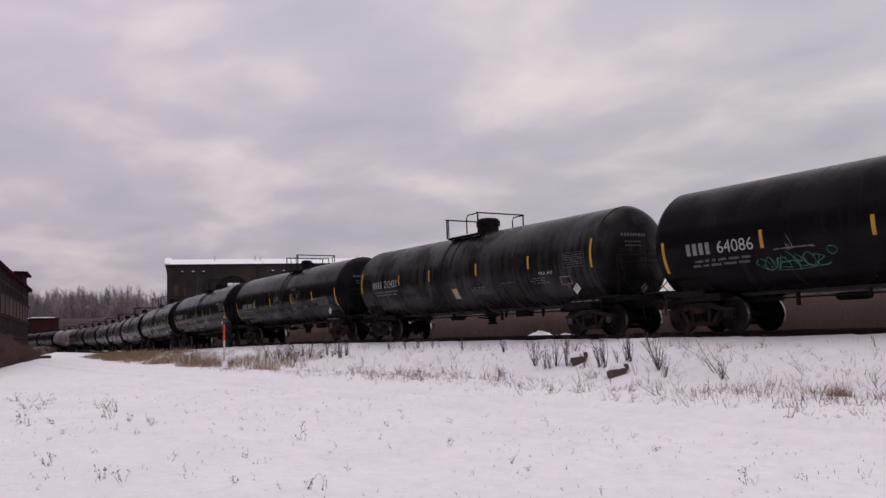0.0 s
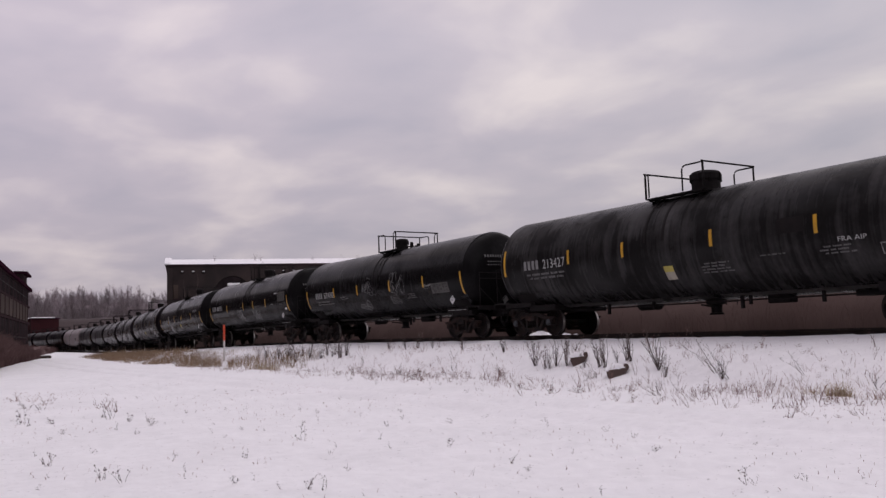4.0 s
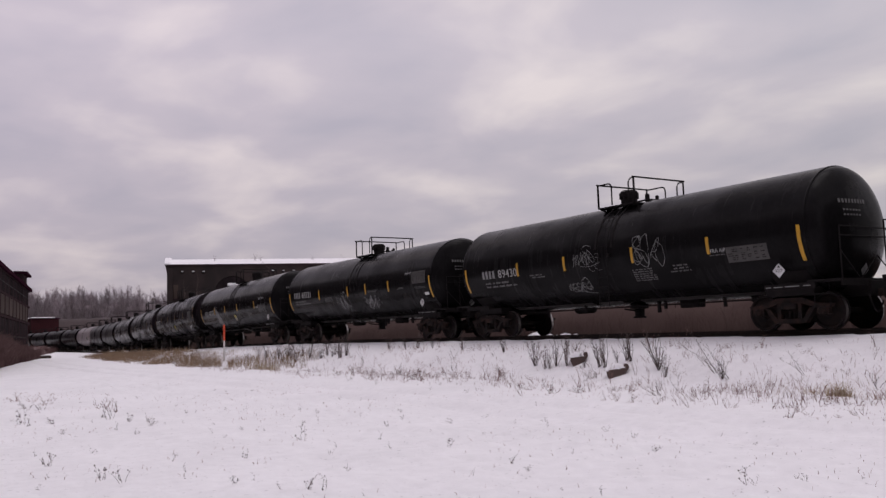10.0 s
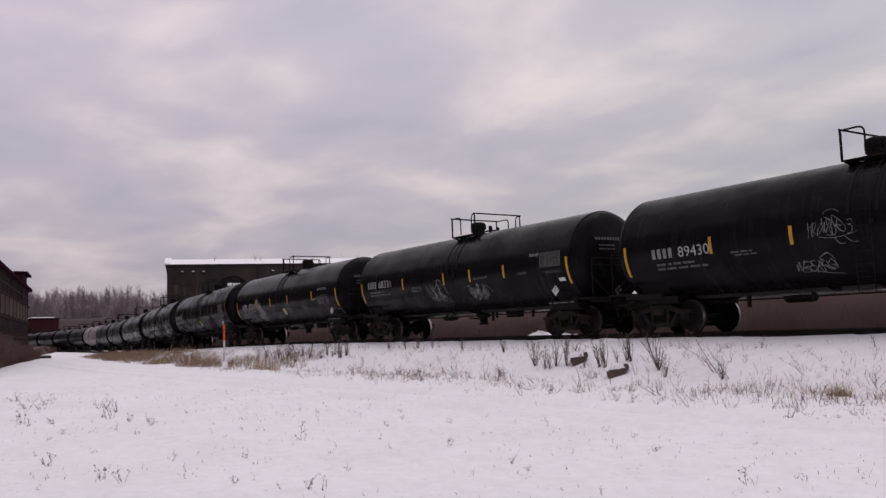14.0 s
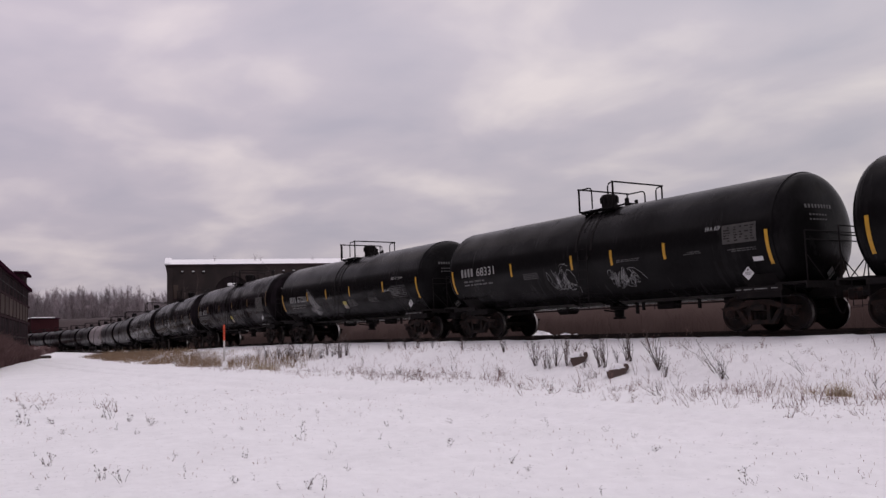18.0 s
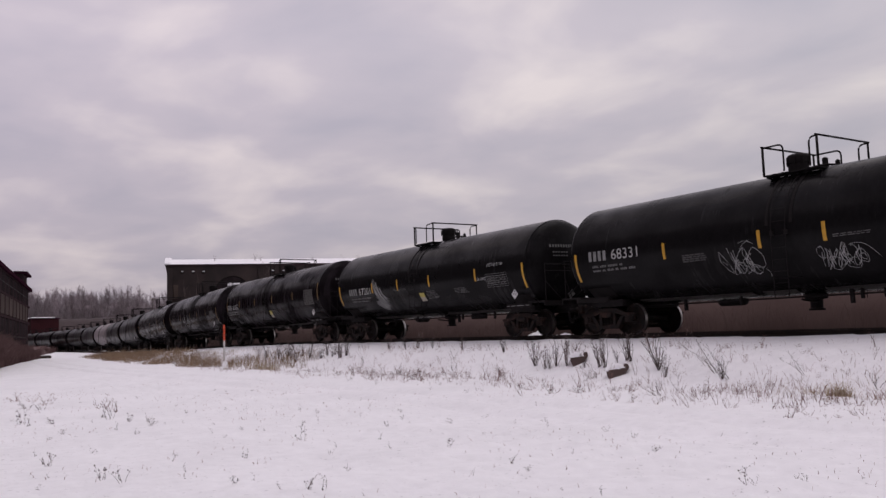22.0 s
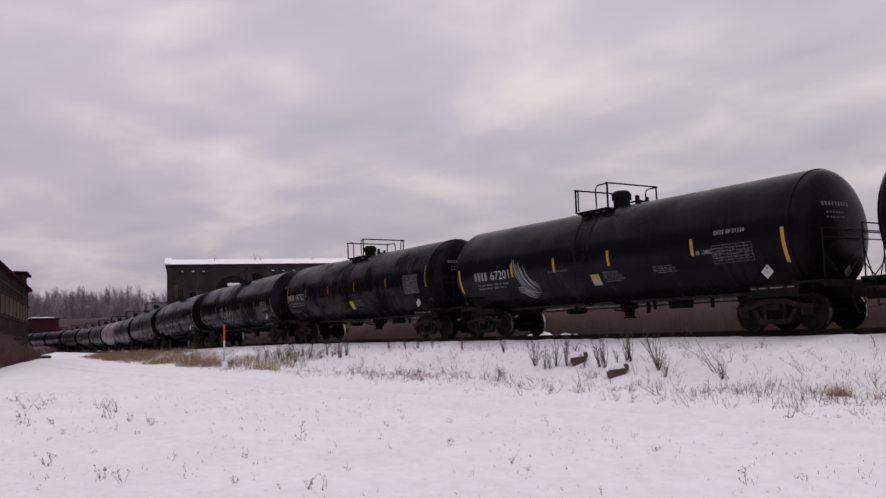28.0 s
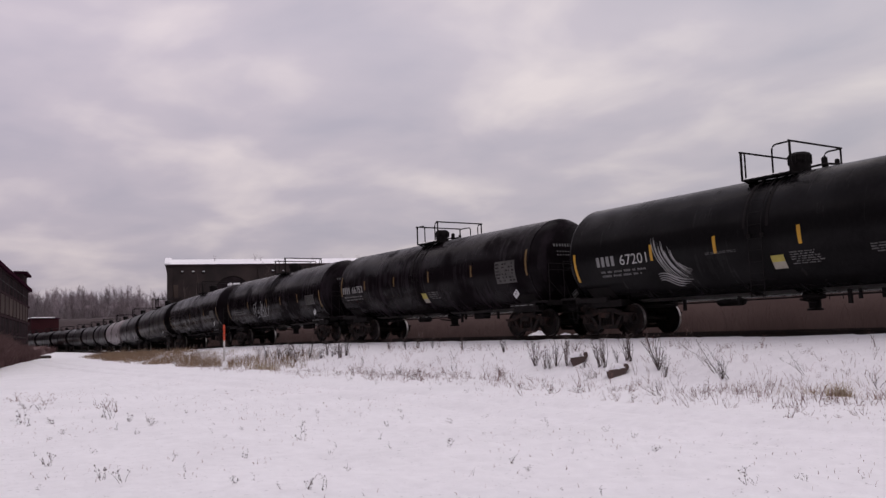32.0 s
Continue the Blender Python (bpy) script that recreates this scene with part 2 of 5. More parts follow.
WHITE_POST = material("white_marker_plastic", (0.66, 0.64, 0.63), 0.5, (0.5, 0.48, 0.46), 6, 0.5)
RUST = material("rusty_brown_debris", (0.10, 0.066, 0.058), 0.85, (0.075, 0.05, 0.044), 6, 0.5, bump=0.6)
STONE = material("grey_stone", (0.16, 0.15, 0.15), 0.85, (0.25, 0.24, 0.24), 4, 0.5, bump=0.6)
POLE = material("weathered_pole_wood", (0.09, 0.075, 0.07), 0.85, (0.13, 0.11, 0.10), 2, 0.5)


# ---- building blocks ----
def mesh_of(name, verts, faces, mats, smooth=False, slots=None):
    me = bpy.data.meshes.new(name)
    me.from_pydata([tuple(v) for v in verts], [], faces)
    for m in (mats if isinstance(mats, (list, tuple)) else [mats]):
        me.materials.append(m)
    if slots is not None:
        me.polygons.foreach_set("material_index", slots)
    if smooth:
        me.polygons.foreach_set("use_smooth", [True] * len(me.polygons))
    me.update()
    return me


class Shape:
    """Collects boxes, tubes, lathes and plates into one mesh."""

    def __init__(self):
        self.v, self.f, self.s, self.slot = [], [], [], 0

    def add(self, verts, faces):
        o = len(self.v)
        self.v += [tuple(p) for p in verts]
        self.f += [tuple(i + o for i in q) for q in faces]
        self.s += [self.slot] * len(faces)
        return self

    def box(self, x0, x1, y0, y1, z0, z1, c=0.0):
        """A box with edges cut by c."""
        if c <= 0:
            v = [(x, y, z) for x in (x0, x1) for y in (y0, y1) for z in (z0, z1)]
            return self.add(v, [(0, 1, 3, 2), (4, 6, 7, 5), (0, 4, 5, 1), (2, 3, 7, 6), (0, 2, 6, 4), (1, 5, 7, 3)])
        v, f = [], []
        rings = [(x0, c), (x0 + c, 0), (x1 - c, 0), (x1, c)]
        for x, d in rings:
            for y, z in ((y0 + d, z0 + c), (y0 + c, z0 + d), (y1 - c, z0 + d), (y1 - d, z0 + c), (y1 - d, z1 - c), (y1 - c, z1 - d), (y0 + c, z1 - d), (y0 + d, z1 - c)):
                v.append((x, y, z))
        for r in range(3):
            for k in range(8):
                f.append((r * 8 + k, r * 8 + (k + 1) % 8, r * 8 + 8 + (k + 1) % 8, r * 8 + 8 + k))
        f.append(tuple(range(7, -1, -1)))
        f.append(tuple(range(24, 32)))
        return self.add(v, f)

    def tube(self, pts, r, n=6, closed=False):
        """A round bar along pts; r is one radius or one for each point."""
        pts = [Vector(p) for p in pts]
        rs = r if isinstance(r, (list, tuple)) else [r] * len(pts)
        v, f = [], []
        for i, p in enumerate(pts):
            a, b = pts[max(i - 1, 0)], pts[min(i + 1, len(pts) - 1)]
            d = (b - a).normalized() if (b - a).length > 1e-9 else Vector((0, 0, 1))
            s = d.cross(Vector((0, 0, 1)) if abs(d.z) < 0.9 else Vector((1, 0, 0))).normalized()
            t = d.cross(s)
            for k in range(n):
                w = 2 * math.pi * k / n
                v.append(p + (s * math.cos(w) + t * math.sin(w)) * rs[i])
        for i in range(len(pts) - 1):
            for k in range(n):
                f.append((i * n + k, i * n + (k + 1) % n, i * n + n + (k + 1) % n, i * n + n + k))
        f.append(tuple(range(n - 1, -1, -1)))
        f.append(tuple(range((len(pts) - 1) * n, len(pts) * n)))
        return self.add(v, f)

    def lathe(self, profile, n=24, axis="x", at=(0, 0, 0), caps=True):
        """Turns (along, radius) pairs about an axis."""
        v, f = [], []
        for a, r in profile:
            for k in range(n):
                w = 2 * math.pi * k / n
                c, s = r * math.cos(w), r * math.sin(w)
                p = {"x": (a, c, s), "y": (c, a, -s), "z": (c, s, a)}[axis]
                v.append((p[0] + at[0], p[1] + at[1], p[2] + at[2]))
        for i in range(len(profile) - 1):
            for k in range(n):
                f.append((i * n + k, i * n + (k + 1) % n, i * n + n + (k + 1) % n, i * n + n + k))
        if caps:
            f.append(tuple(range(n - 1, -1, -1)))
            f.append(tuple(range((len(profile) - 1) * n, len(profile) * n)))
        return self.add(v, f)

    def plate(self, outline, y0, y1):
        """An outline in x and z, thick from y0 to y1."""
        n = len(outline)
        v = [(x, y0, z) for x, z in outline] + [(x, y1, z) for x, z in outline]
        f = [tuple(range(n)), tuple(range(2 * n - 1, n - 1, -1))]
        f += [(k, k + n, (k + 1) % n + n, (k + 1) % n) for k in range(n)]
        return self.add(v, f)

    def mesh(self, name, mats, smooth=False):
        return mesh_of(name, self.v, self.f, mats, smooth, self.s)


def part(name, mesh, parent, label="", at=None):
    ob = new(name, mesh)
    ob.parent = parent
    if at is not None:
        ob.matrix_basis = at if isinstance(at, Matrix) else Matrix.Translation(at)
    if label:
        tagged(ob, label)
    return ob


def thing(name, label, category, at, group="", mesh=None, kind=""):
    ob = new(name, mesh)
    ob.matrix_basis = at
    return tagged(ob, label, category, group, kind)


# ---- the lie of the land ----
TRACK_Y, RAIL_Z = 19.95, 1.20


def step(a, b, x):
    p = min(1.0, max(0.0, (x - a) / (b - a)))
    return p * p * (3 - 2 * p)


def track_y(x):
    """The line swings away behind the works and comes back parallel."""
    return TRACK_Y + 10.3 * step(-43, -172, x) - 1.5 * step(-175, -240, x)


def rail_z(x):
    return RAIL_Z - 1.05 * step(-37, -116, x)


def ground_z(x, y):
    v = track_y(x) - y
    rz = rail_z(x)
    top = rz - 0.12
    if v >= 0:
        lip = 0.95 + (0.13 * noise.noise((x * 1.1, 4.4, 0)) + 0.07 * noise.noise((x * 3.1, 8.4, 0)) if x > -60 else 0.0)
        if v < lip:
            return rz - (0.17 if x > -50 else 0.42)
        if v < 2.4:
            return top - (0.22 * top) * (v - 0.95) / 1.45 + 0.02 * noise.noise((x * 1.7, 2.2, 0)) * (2.4 - v)
        return 0.78 * top * (1 - step(2.4, 5.0, v))
    if v > -2.2:
        return rz - (0.17 if x > -50 else 0.42)
    low = min(0.55, top)
    return top - (top - low) * step(2.2, 5.0, -v)


def uneven(x, y):
    """Snow relief: soft drifts, the lane's two wheel tracks and the crumbled snow thrown up beside and between them."""
    d = math.hypot(x, y)
    a = 0.045 * noise.noise((x * 0.35, y * 0.35, 0.3)) + 0.02 * noise.noise((x * 1.3, y * 1.3, 5.1))
    b = 0.012 * noise.noise((x * 3.4, y * 3.4, 9.7)) if d < 40 else 0.0
    v = track_y(x) - y
    edge = 0.25 if -2.4 < v < 1.6 else 1.0
    if 1.6 < v < 6.5 and d < 60:
        b += 0.035 * noise.noise((x * 1.9, y * 1.9, 3.3))
    rut, lane = 0.0, v - 0.4 * math.sin(x * 0.05)
    for off in (9.4, 10.9):
        r = lane - off
        if abs(r) < 0.4:
            rut -= 0.10 * math.cos(r / 0.4 * math.pi / 2)
    if d < 45 and 6.6 < lane < 15.5:
        crumb = math.exp(-((lane - 13.2) / 1.5) ** 2) + 0.4 * math.exp(-((lane - 10.15) / 0.3) ** 2) + 0.4 * math.exp(-((lane - 8.7) / 0.3) ** 2)
        lumps = noise.noise((x * 2.6, y * 3.4, 1.7))
        b += crumb * (0.10 * max(0.0, lumps + 0.05) + 0.045 * noise.noise((x * 6.1, y * 6.1, 2.2)))
    return (a + b) * edge + rut


def spread(lo, hi, fine, reach, growth):
    """Fine steps from lo to hi, then ever longer ones out to reach."""
    mid = list(np.arange(lo, hi + fine / 2, fine))
    s, left, right = fine, [lo], [mid[-1]]
    while left[-1] > -reach:
        s *= growth
        left.append(left[-1] - s)
    s = fine
    while right[-1] < reach:
        s *= growth
        right.append(right[-1] + s)
    return left[:0:-1] + mid + right[1:]


gx, gy = spread(-46, 0, 0.15, 4200, 1.045), spread(0.5, 19.4, 0.12, 4200, 1.07)
gv = [(x, y, ground_z(x, y) + uneven(x, y)) for x in gx for y in gy]
nyy = len(gy)
gf = [(i * nyy + j, i * nyy + nyy + j, i * nyy + nyy + j + 1, i * nyy + j + 1) for i in range(len(gx) - 1) for j in range(nyy - 1)]
tagged(new("ground", mesh_of("ground", gv, gf, SNOW, True)), "snow-covered field sloping up to the railway bank", "ground", kind="structure")

# ---- the railway ----
def along(x):
    return Vector((x, track_y(x), rail_z(x)))


def swept(profile, xs, off):
    """A section (across, up) carried along the line at an offset."""
    v, f, n = [], [], len(profile)
    for x in xs:
        c = along(x)
        for a, z in profile:
            v.append((c.x, c.y + off + a, c.z + z))
    for i in range(len(xs) - 1):
        for k in range(n):
            f.append((i * n + k, i * n + (k + 1) % n, i * n + n + (k + 1) % n, i * n + n + k))
    return v, f


line_x = [60 - 3.0 * k for k in range(130)]
rail_section = [(-0.036, 0), (0.036, 0), (0.036, -0.035), (0.01, -0.05), (0.01, -0.14), (0.07, -0.165), (0.07, -0.18), (-0.07, -0.18), (-0.07, -0.165), (-0.01, -0.14), (-0.01, -0.05), (-0.036, -0.035)]
for off in (-0.7535, 0.7535):
    v, f = swept(rail_section, line_x, off)
    tagged(new("rail", mesh_of("rail", v, f, RAIL)), "dark rusty steel rail on the snowy bank", "rail", "rails of the line", "structure")
v, f = swept([(-1.1, -0.165), (-0.9, -0.16), (0.9, -0.155), (2.0, -0.15), (2.6, -0.4), (-1.2, -0.4)], line_x, 0)
tagged(new("ballast", mesh_of("ballast", v, f, BALLAST)), "dark stone ballast under the track", "ballast", kind="structure")
track = thing("sleepers", "dark creosoted wooden sleepers under the rails", "sleepers", Matrix(), kind="structure")
tie_mesh = Shape().box(-0.11, 0.11, -1.02, 1.25, -0.24, -0.148, 0.012).mesh("sleeper", TIE)
for k in range(170):
    x = 12 - 0.55 * k
    part("sleeper", tie_mesh, track, at=pose(x, track_y(x), rail_z(x) + 0.006 * math.sin(k * 7.3), 0, 0, 1.5 * math.sin(k * 3.1)))

# ---- tank cars ----
AXIS, RADIUS, BOGIE, WHEEL = 2.47, 1.59, 6.27, 0.457


def on_tank(x, arc, lift=0.006, r=RADIUS):
    """A point on the near side of the tank: metres along it and metres up round it from mid height."""
    w = arc / r
    return (x, -(r + lift) * math.cos(w), AXIS + (r + lift) * math.sin(w))


def wrap_patch(sh, x0, x1, a0, a1, lift=0.006, lean=0.0):
    """A rectangle of sheet on the tank's side, arcs in metres; lean shifts its top along the tank."""
    n = max(1, int(abs(a1 - a0) / 0.12) + 1)
    v, f = [], []
    for k in range(n + 1):
        a = a0 + (a1 - a0) * k / n
        d = lean * k / n
        v += [on_tank(x0 + d, a, lift), on_tank(x1 + d, a, lift)]
    for k in range(n):
        f.append((2 * k, 2 * k + 1, 2 * k + 3, 2 * k + 2))
    return sh.add(v, f)


letters = {}


def words(text):
    """Outline mesh of a text in the built-in font, as flat vertices and faces with the text's width and height."""
    if text not in letters:
        cu = bpy.data.curves.new("text", "FONT")
        cu.body = text
        cu.resolution_u = 3
        tmp = new("text", cu)
        me = bpy.data.meshes.new_from_object(tmp.evaluated_get(bpy.context.evaluated_depsgraph_get()))
        vs = [tuple(q.co) for q in me.vertices]
        fs = [tuple(p.vertices) for p in me.polygons]
        bpy.data.objects.remove(tmp)
        bpy.data.meshes.remove(me)
        letters[text] = (vs, fs, max(q[0] for q in vs), max(q[1] for q in vs))
    return letters[text]


def wrap_text(sh, text, x0, x1, arc, height, lift=0.014):
    vs, fs, w, h = words(text)
    return sh.add([on_tank(x0 + q[0] / w * (x1 - x0), arc + q[1] / h * height, lift) for q in vs], fs)


def wrap_bars(sh, x0, x1, a0, a1, rows, seed, lift=0.006):
    """Lines of unreadable stencilling: small upright blocks in words of a few, with uneven line ends."""
    rng = random.Random(seed)
    pitch = (a1 - a0) / rows
    w = min(0.052, max(0.022, pitch * 0.42))
    for k in range(rows):
        x, stop = x0 + (0.0 if rng.random() < 0.7 else 0.12), x1 - rng.choice((0.0, 0.0, 0.1, 0.25)) * (x1 - x0)
        while x < stop - w:
            for c in range(rng.randrange(2, 7)):
                if x + w > stop:
                    break
                h = rng.uniform(0.62, 0.74)
                wrap_patch(sh, x, x + w, a0 + pitch * (k + 0.18), a0 + pitch * (k + h), lift)
                x += w * 1.3
            x += w * 1.4
    return sh


def wrap_initials(sh, x0, x1, arc, h):
    """The owner's lettering as plain upright blocks."""
    w = (x1 - x0) / 4
    for k in range(4):
        wrap_patch(sh, x0 + k * w, x0 + (k + 0.62) * w, arc, arc + h, 0.007)
    return sh


def ribbon(sh, pts, width, lift=0.008):
    """A sprayed stroke: a flat ribbon through (along, arc) points."""
    n = len(pts)
    v, f = [], []
    for i, (x, a) in enumerate(pts):
        p, q = pts[max(i - 1, 0)], pts[min(i + 1, n - 1)]
        dx, da = q[0] - p[0], q[1] - p[1]
        ln = math.hypot(dx, da) or 1
        w = width[i] if isinstance(width, list) else width
        nx, na = -da / ln * w / 2, dx / ln * w / 2
        v += [on_tank(x + nx, a + na, lift), on_tank(x - nx, a - na, lift)]
    for i in range(n - 1):
        f.append((2 * i, 2 * i + 1, 2 * i + 3, 2 * i + 2))
    return sh.add(v, f)


# strokes of made-up characters in a unit box
STROKES = (
    (((0.1, 1.0), (0.15, 0.5), (0.05, 0.0)), ((0.9, 1.05), (0.8, 0.5), (0.85, -0.1)), ((0.1, 0.45), (0.5, 0.6), (0.9, 0.5))),
    (((0.05, 1.0), (0.0, 0.35), (0.4, 0.0), (0.8, 0.3), (0.95, 1.1)),),
    (((0.9, 0.95), (0.2, 0.9), (0.05, 0.55), (0.6, 0.5), (0.1, 0.45), (0.1, 0.05), (0.95, 0.0)),),
    (((0.1, -0.1), (0.15, 0.6), (0.3, 1.0), (0.8, 0.85), (0.6, 0.5), (0.2, 0.45), (0.9, -0.1)),),
    (((0.9, 0.8), (0.5, 1.05), (0.1, 0.75), (0.5, 0.5), (0.9, 0.25), (0.5, -0.05), (0.05, 0.2)),),
    (((0.0, 0.9), (0.35, 0.1), (0.5, 0.85), (0.7, 0.05), (1.0, 1.0)),),
    (((0.5, 1.0), (0.05, 0.7), (0.1, 0.2), (0.5, 0.0), (0.92, 0.3), (0.9, 0.75), (0.5, 1.02)), ((0.3, 0.55), (0.5, 0.45), (0.7, 0.6))),
)


def flow(pts, n=6):
    """A smooth line through the points."""
    out = []
    for i in range(len(pts) - 1):
        a, b, c, d = pts[max(i - 1, 0)], pts[i], pts[i + 1], pts[min(i + 2, len(pts) - 1)]
        for k in range(n):
            t = k / n
            out.append(tuple(0.5 * (2 * b[m] + (c[m] - a[m]) * t + (2 * a[m] - 5 * b[m] + 4 * c[m] - d[m]) * t * t + (3 * b[m] - a[m] - 3 * c[m] + d[m]) * t ** 3) for m in (0, 1)))
    return out + [tuple(pts[-1])]


def tag_scrawl(sh, x0, x1, a0, a1, seed, width, letters_, rings=(), tails=()):
    """A sprayed tag: a row of crowded made-up characters, rings (along, arc, half width, half height) and tails through given points."""
    rng = random.Random(seed)
    h = a1 - a0
    row = letters_ if isinstance(letters_, tuple) else tuple((k * 3 + seed + rng.randrange(2)) % len(STROKES) for k in range(letters_))
    pitch = (x1 - x0) / len(row)
    slant = rng.uniform(-0.12, 0.2)
    for k, sign in enumerate(row):
        grow = rng.uniform(0.7, 1.05)
        low = a0 + h * rng.uniform(-0.08, 0.12)
        wide, flip, lean = pitch * rng.uniform(1.1, 1.6), rng.random() < 0.5, rng.uniform(-0.45, 0.45)
        for stroke in STROKES[sign]:
            pts = flow([(x0 + k * pitch + wide * ((1 - u if flip else u) - 0.25 + rng.uniform(-0.12, 0.12)) + (slant + lean) * v * h, low + h * grow * (v + rng.uniform(-0.1, 0.1)) + 0.3 * lean * (u - 0.5) * h) for u, v in stroke])
            ribbon(sh, pts, [width * (0.55 + 0.6 * abs(math.sin(0.35 * i + k))) for i in range(len(pts))])
    for cx0, ca, rx, ra in rings:
        ph = rng.uniform(0, 6.28)
        k = rng.uniform(-0.15, 0.15)
        pts = [(cx0 + rx * math.cos(ph + 6.6 * i / 24) * (1 - 0.006 * i) + k * ra * math.sin(ph + 6.6 * i / 24), ca + ra * (1 + 0.12 * math.sin(2 * ph + 0.8 * i)) * math.sin(ph + 6.6 * i / 24)) for i in range(25)]
        ribbon(sh, pts, [width * (0.5 + 0.6 * abs(math.sin(0.3 * i + ph))) for i in range(25)])
    for (ax, aa), (bx, ba), (cx1, ca1) in tails:
        ribbon(sh, [(ax * (1 - q) ** 2 + 2 * bx * q * (1 - q) + cx1 * q * q, aa * (1 - q) ** 2 + 2 * ba * q * (1 - q) + ca1 * q * q) for q in [i / 10 for i in range(11)]], width * 0.8)
    return sh


def feather_spray(sh, x0, x1, a0, a1, seed):
    """Dry brushed strokes that sweep down from a slanting top edge, and a few across at their foot."""
    rng = random.Random(seed)
    w, h = x1 - x0, a1 - a0
    for k in range(15):
        q = k / 14 + rng.uniform(-0.04, 0.04)
        sx, top = x0 + 0.68 * w * q, a1 - 0.24 * h * q - 0.2 * h * rng.random() * (0.3 + q)
        ex, bot = x0 + w * (0.58 + 0.42 * q), a0 + h * (0.02 + 0.25 * q + 0.06 * rng.random())
        fat = rng.uniform(0.010, 0.048)
        pts = [(sx + (ex - sx) * (i / 15) ** 1.7, top + (bot - top) * i / 15) for i in range(16)]
        ribbon(sh, pts, [fat * (0.15 + 2.2 * (i / 15) ** 0.7 * (1.02 - i / 15)) for i in range(16)])
    for k in range(4):
        pts = [(x0 + 0.02 + w * (0.9 - 0.1 * k) * i / 12, a0 + h * (0.30 - 0.045 * k - 0.19 * (i / 12) ** 1.6 + 0.03 * math.sin(0.6 * i))) for i in range(13)]
        ribbon(sh, pts, [0.008 + 0.035 * math.sin(math.pi * i / 12) for i in range(13)])
    return sh


made = {}


def cached(key, build):
    if key not in made:
        made[key] = build()
    return made[key]


def tank_mesh(half, mat):
    prof = [(float(x), RADIUS) for x in np.linspace(-half, half, 16)]
    return Shape().lathe(prof, 72, "x", (0, 0, AXIS), False).mesh("shell", mat, True)


def bulge(r, head):
    """How far a dished head with a rounded rim stands out at a radius."""
    q = min(1.0, r / (RADIUS * 0.985))
    return head * math.sqrt(1 - q ** 2.15)


def head_mesh(half, head, mat):
    prof = [(half - 0.03, RADIUS * 0.985), (half - 0.002, RADIUS + 0.003), (half + 0.035, RADIUS + 0.003), (half + 0.04, RADIUS * 0.985)]
    for k in range(1, 25):
        w = math.pi / 2 * k / 24
        r = RADIUS * 0.985 * math.cos(w)
        prof.append((half + 0.04 + bulge(r, head), max(r, 0.002)))
    s = Shape().lathe(prof[:4], 72, "x", (0, 0, AXIS), False)
    s.lathe(prof[3:], 72, "x", (0, 0, AXIS), False)
    return s.mesh("tank_head", mat, True)


def band_mesh(mat):
    r = RADIUS + 0.004
    return Shape().lathe([(-0.05, RADIUS - 0.01), (-0.045, r), (0.045, r), (0.05, RADIUS - 0.01)], 72, "x", (0, 0, AXIS)).mesh("jacket_band", mat, True)


def wheelset_mesh(cap):
    s = Shape()
    for d in (-1, 1):
        prof = [(0.60, 0.08), (0.66, 0.10), (0.685, 0.40), (0.68, 0.485), (0.705, 0.487), (0.715, 0.460), (0.82, 0.452), (0.822, 0.40), (0.775, 0.37), (0.765, 0.17), (0.82, 0.13), (0.82, 0.085)]
        s.lathe([(d * a, r) for a, r in prof], 36, "y")
        s.slot = 2
        s.lathe([(d * a, r) for a, r in ((0.722, 0.461), (0.815, 0.4545))], 36, "y", caps=False)
        s.slot = 0
    s.lathe([(-1.02, 0.075), (1.02, 0.075)], 14, "y")
    s.slot = 1
    for d in (-1, 1):
        s.lathe([(d * 0.99, 0.10), (d * 1.10, 0.105), (d * 1.125, 0.085), (d * 1.13, 0.02)], 18, "y")
        for k in range(3):
            w = 2.1 * k
            s.lathe([(d * 1.12, 0.018), (d * 1.145, 0.018)], 6, "y", (0.05 * math.cos(w), 0, 0.05 * math.sin(w)))
    return s.mesh("wheelset", [STEEL, cap, TREAD])


def side_frame_mesh():
    s = Shape()
    for a, b in ((-0.075, 0.075),):
        s.plate([(-1.17, 0.62), (-0.72, 0.66), (-0.35, 0.80), (0.35, 0.80), (0.72, 0.66), (1.17, 0.62), (1.12, 0.55), (0.70, 0.55), (0.34, 0.66), (-0.34, 0.66), (-0.70, 0.55), (-1.12, 0.55)], a, b)
        s.plate([(-0.70, 0.55), (-0.56, 0.55), (-0.28, 0.17), (-0.44, 0.17)], a, b)
        s.plate([(0.70, 0.55), (0.56, 0.55), (0.28, 0.17), (0.44, 0.17)], a, b)
        s.plate([(-0.46, 0.17), (0.46, 0.17), (0.40, 0.28), (-0.40, 0.28)], a, b)
        for d in (-1, 1):
            s.plate([(d * 0.24, 0.28), (d * 0.34, 0.28), (d * 0.34, 0.68), (d * 0.24, 0.68)], a, b)
            s.plate([(d * 0.76, 0.56), (d * 1.06, 0.56), (d * 1.06, 0.38), (d * 1.00, 0.36), (d * 0.98, 0.50), (d * 0.82, 0.50), (d * 0.80, 0.36), (d * 0.74, 0.40)], a, b)
    return s.mesh("side_frame", RUNNING)


def spring_mesh():
    pts = [(0.055 * math.cos(k * 0.7), 0.055 * math.sin(k * 0.7), 0.29 + 0.0055 * k) for k in range(42)]
    return Shape().tube(pts, 0.013, 4).mesh("spring", RUNNING, True)


def bogie_bolster_mesh():
    return Shape().box(-0.2, 0.2, -1.12, 1.12, 0.52, 0.68, 0.02).lathe([(0.68, 0.3), (0.80, 0.28)], 16, "z").mesh("bolster", RUNNING)


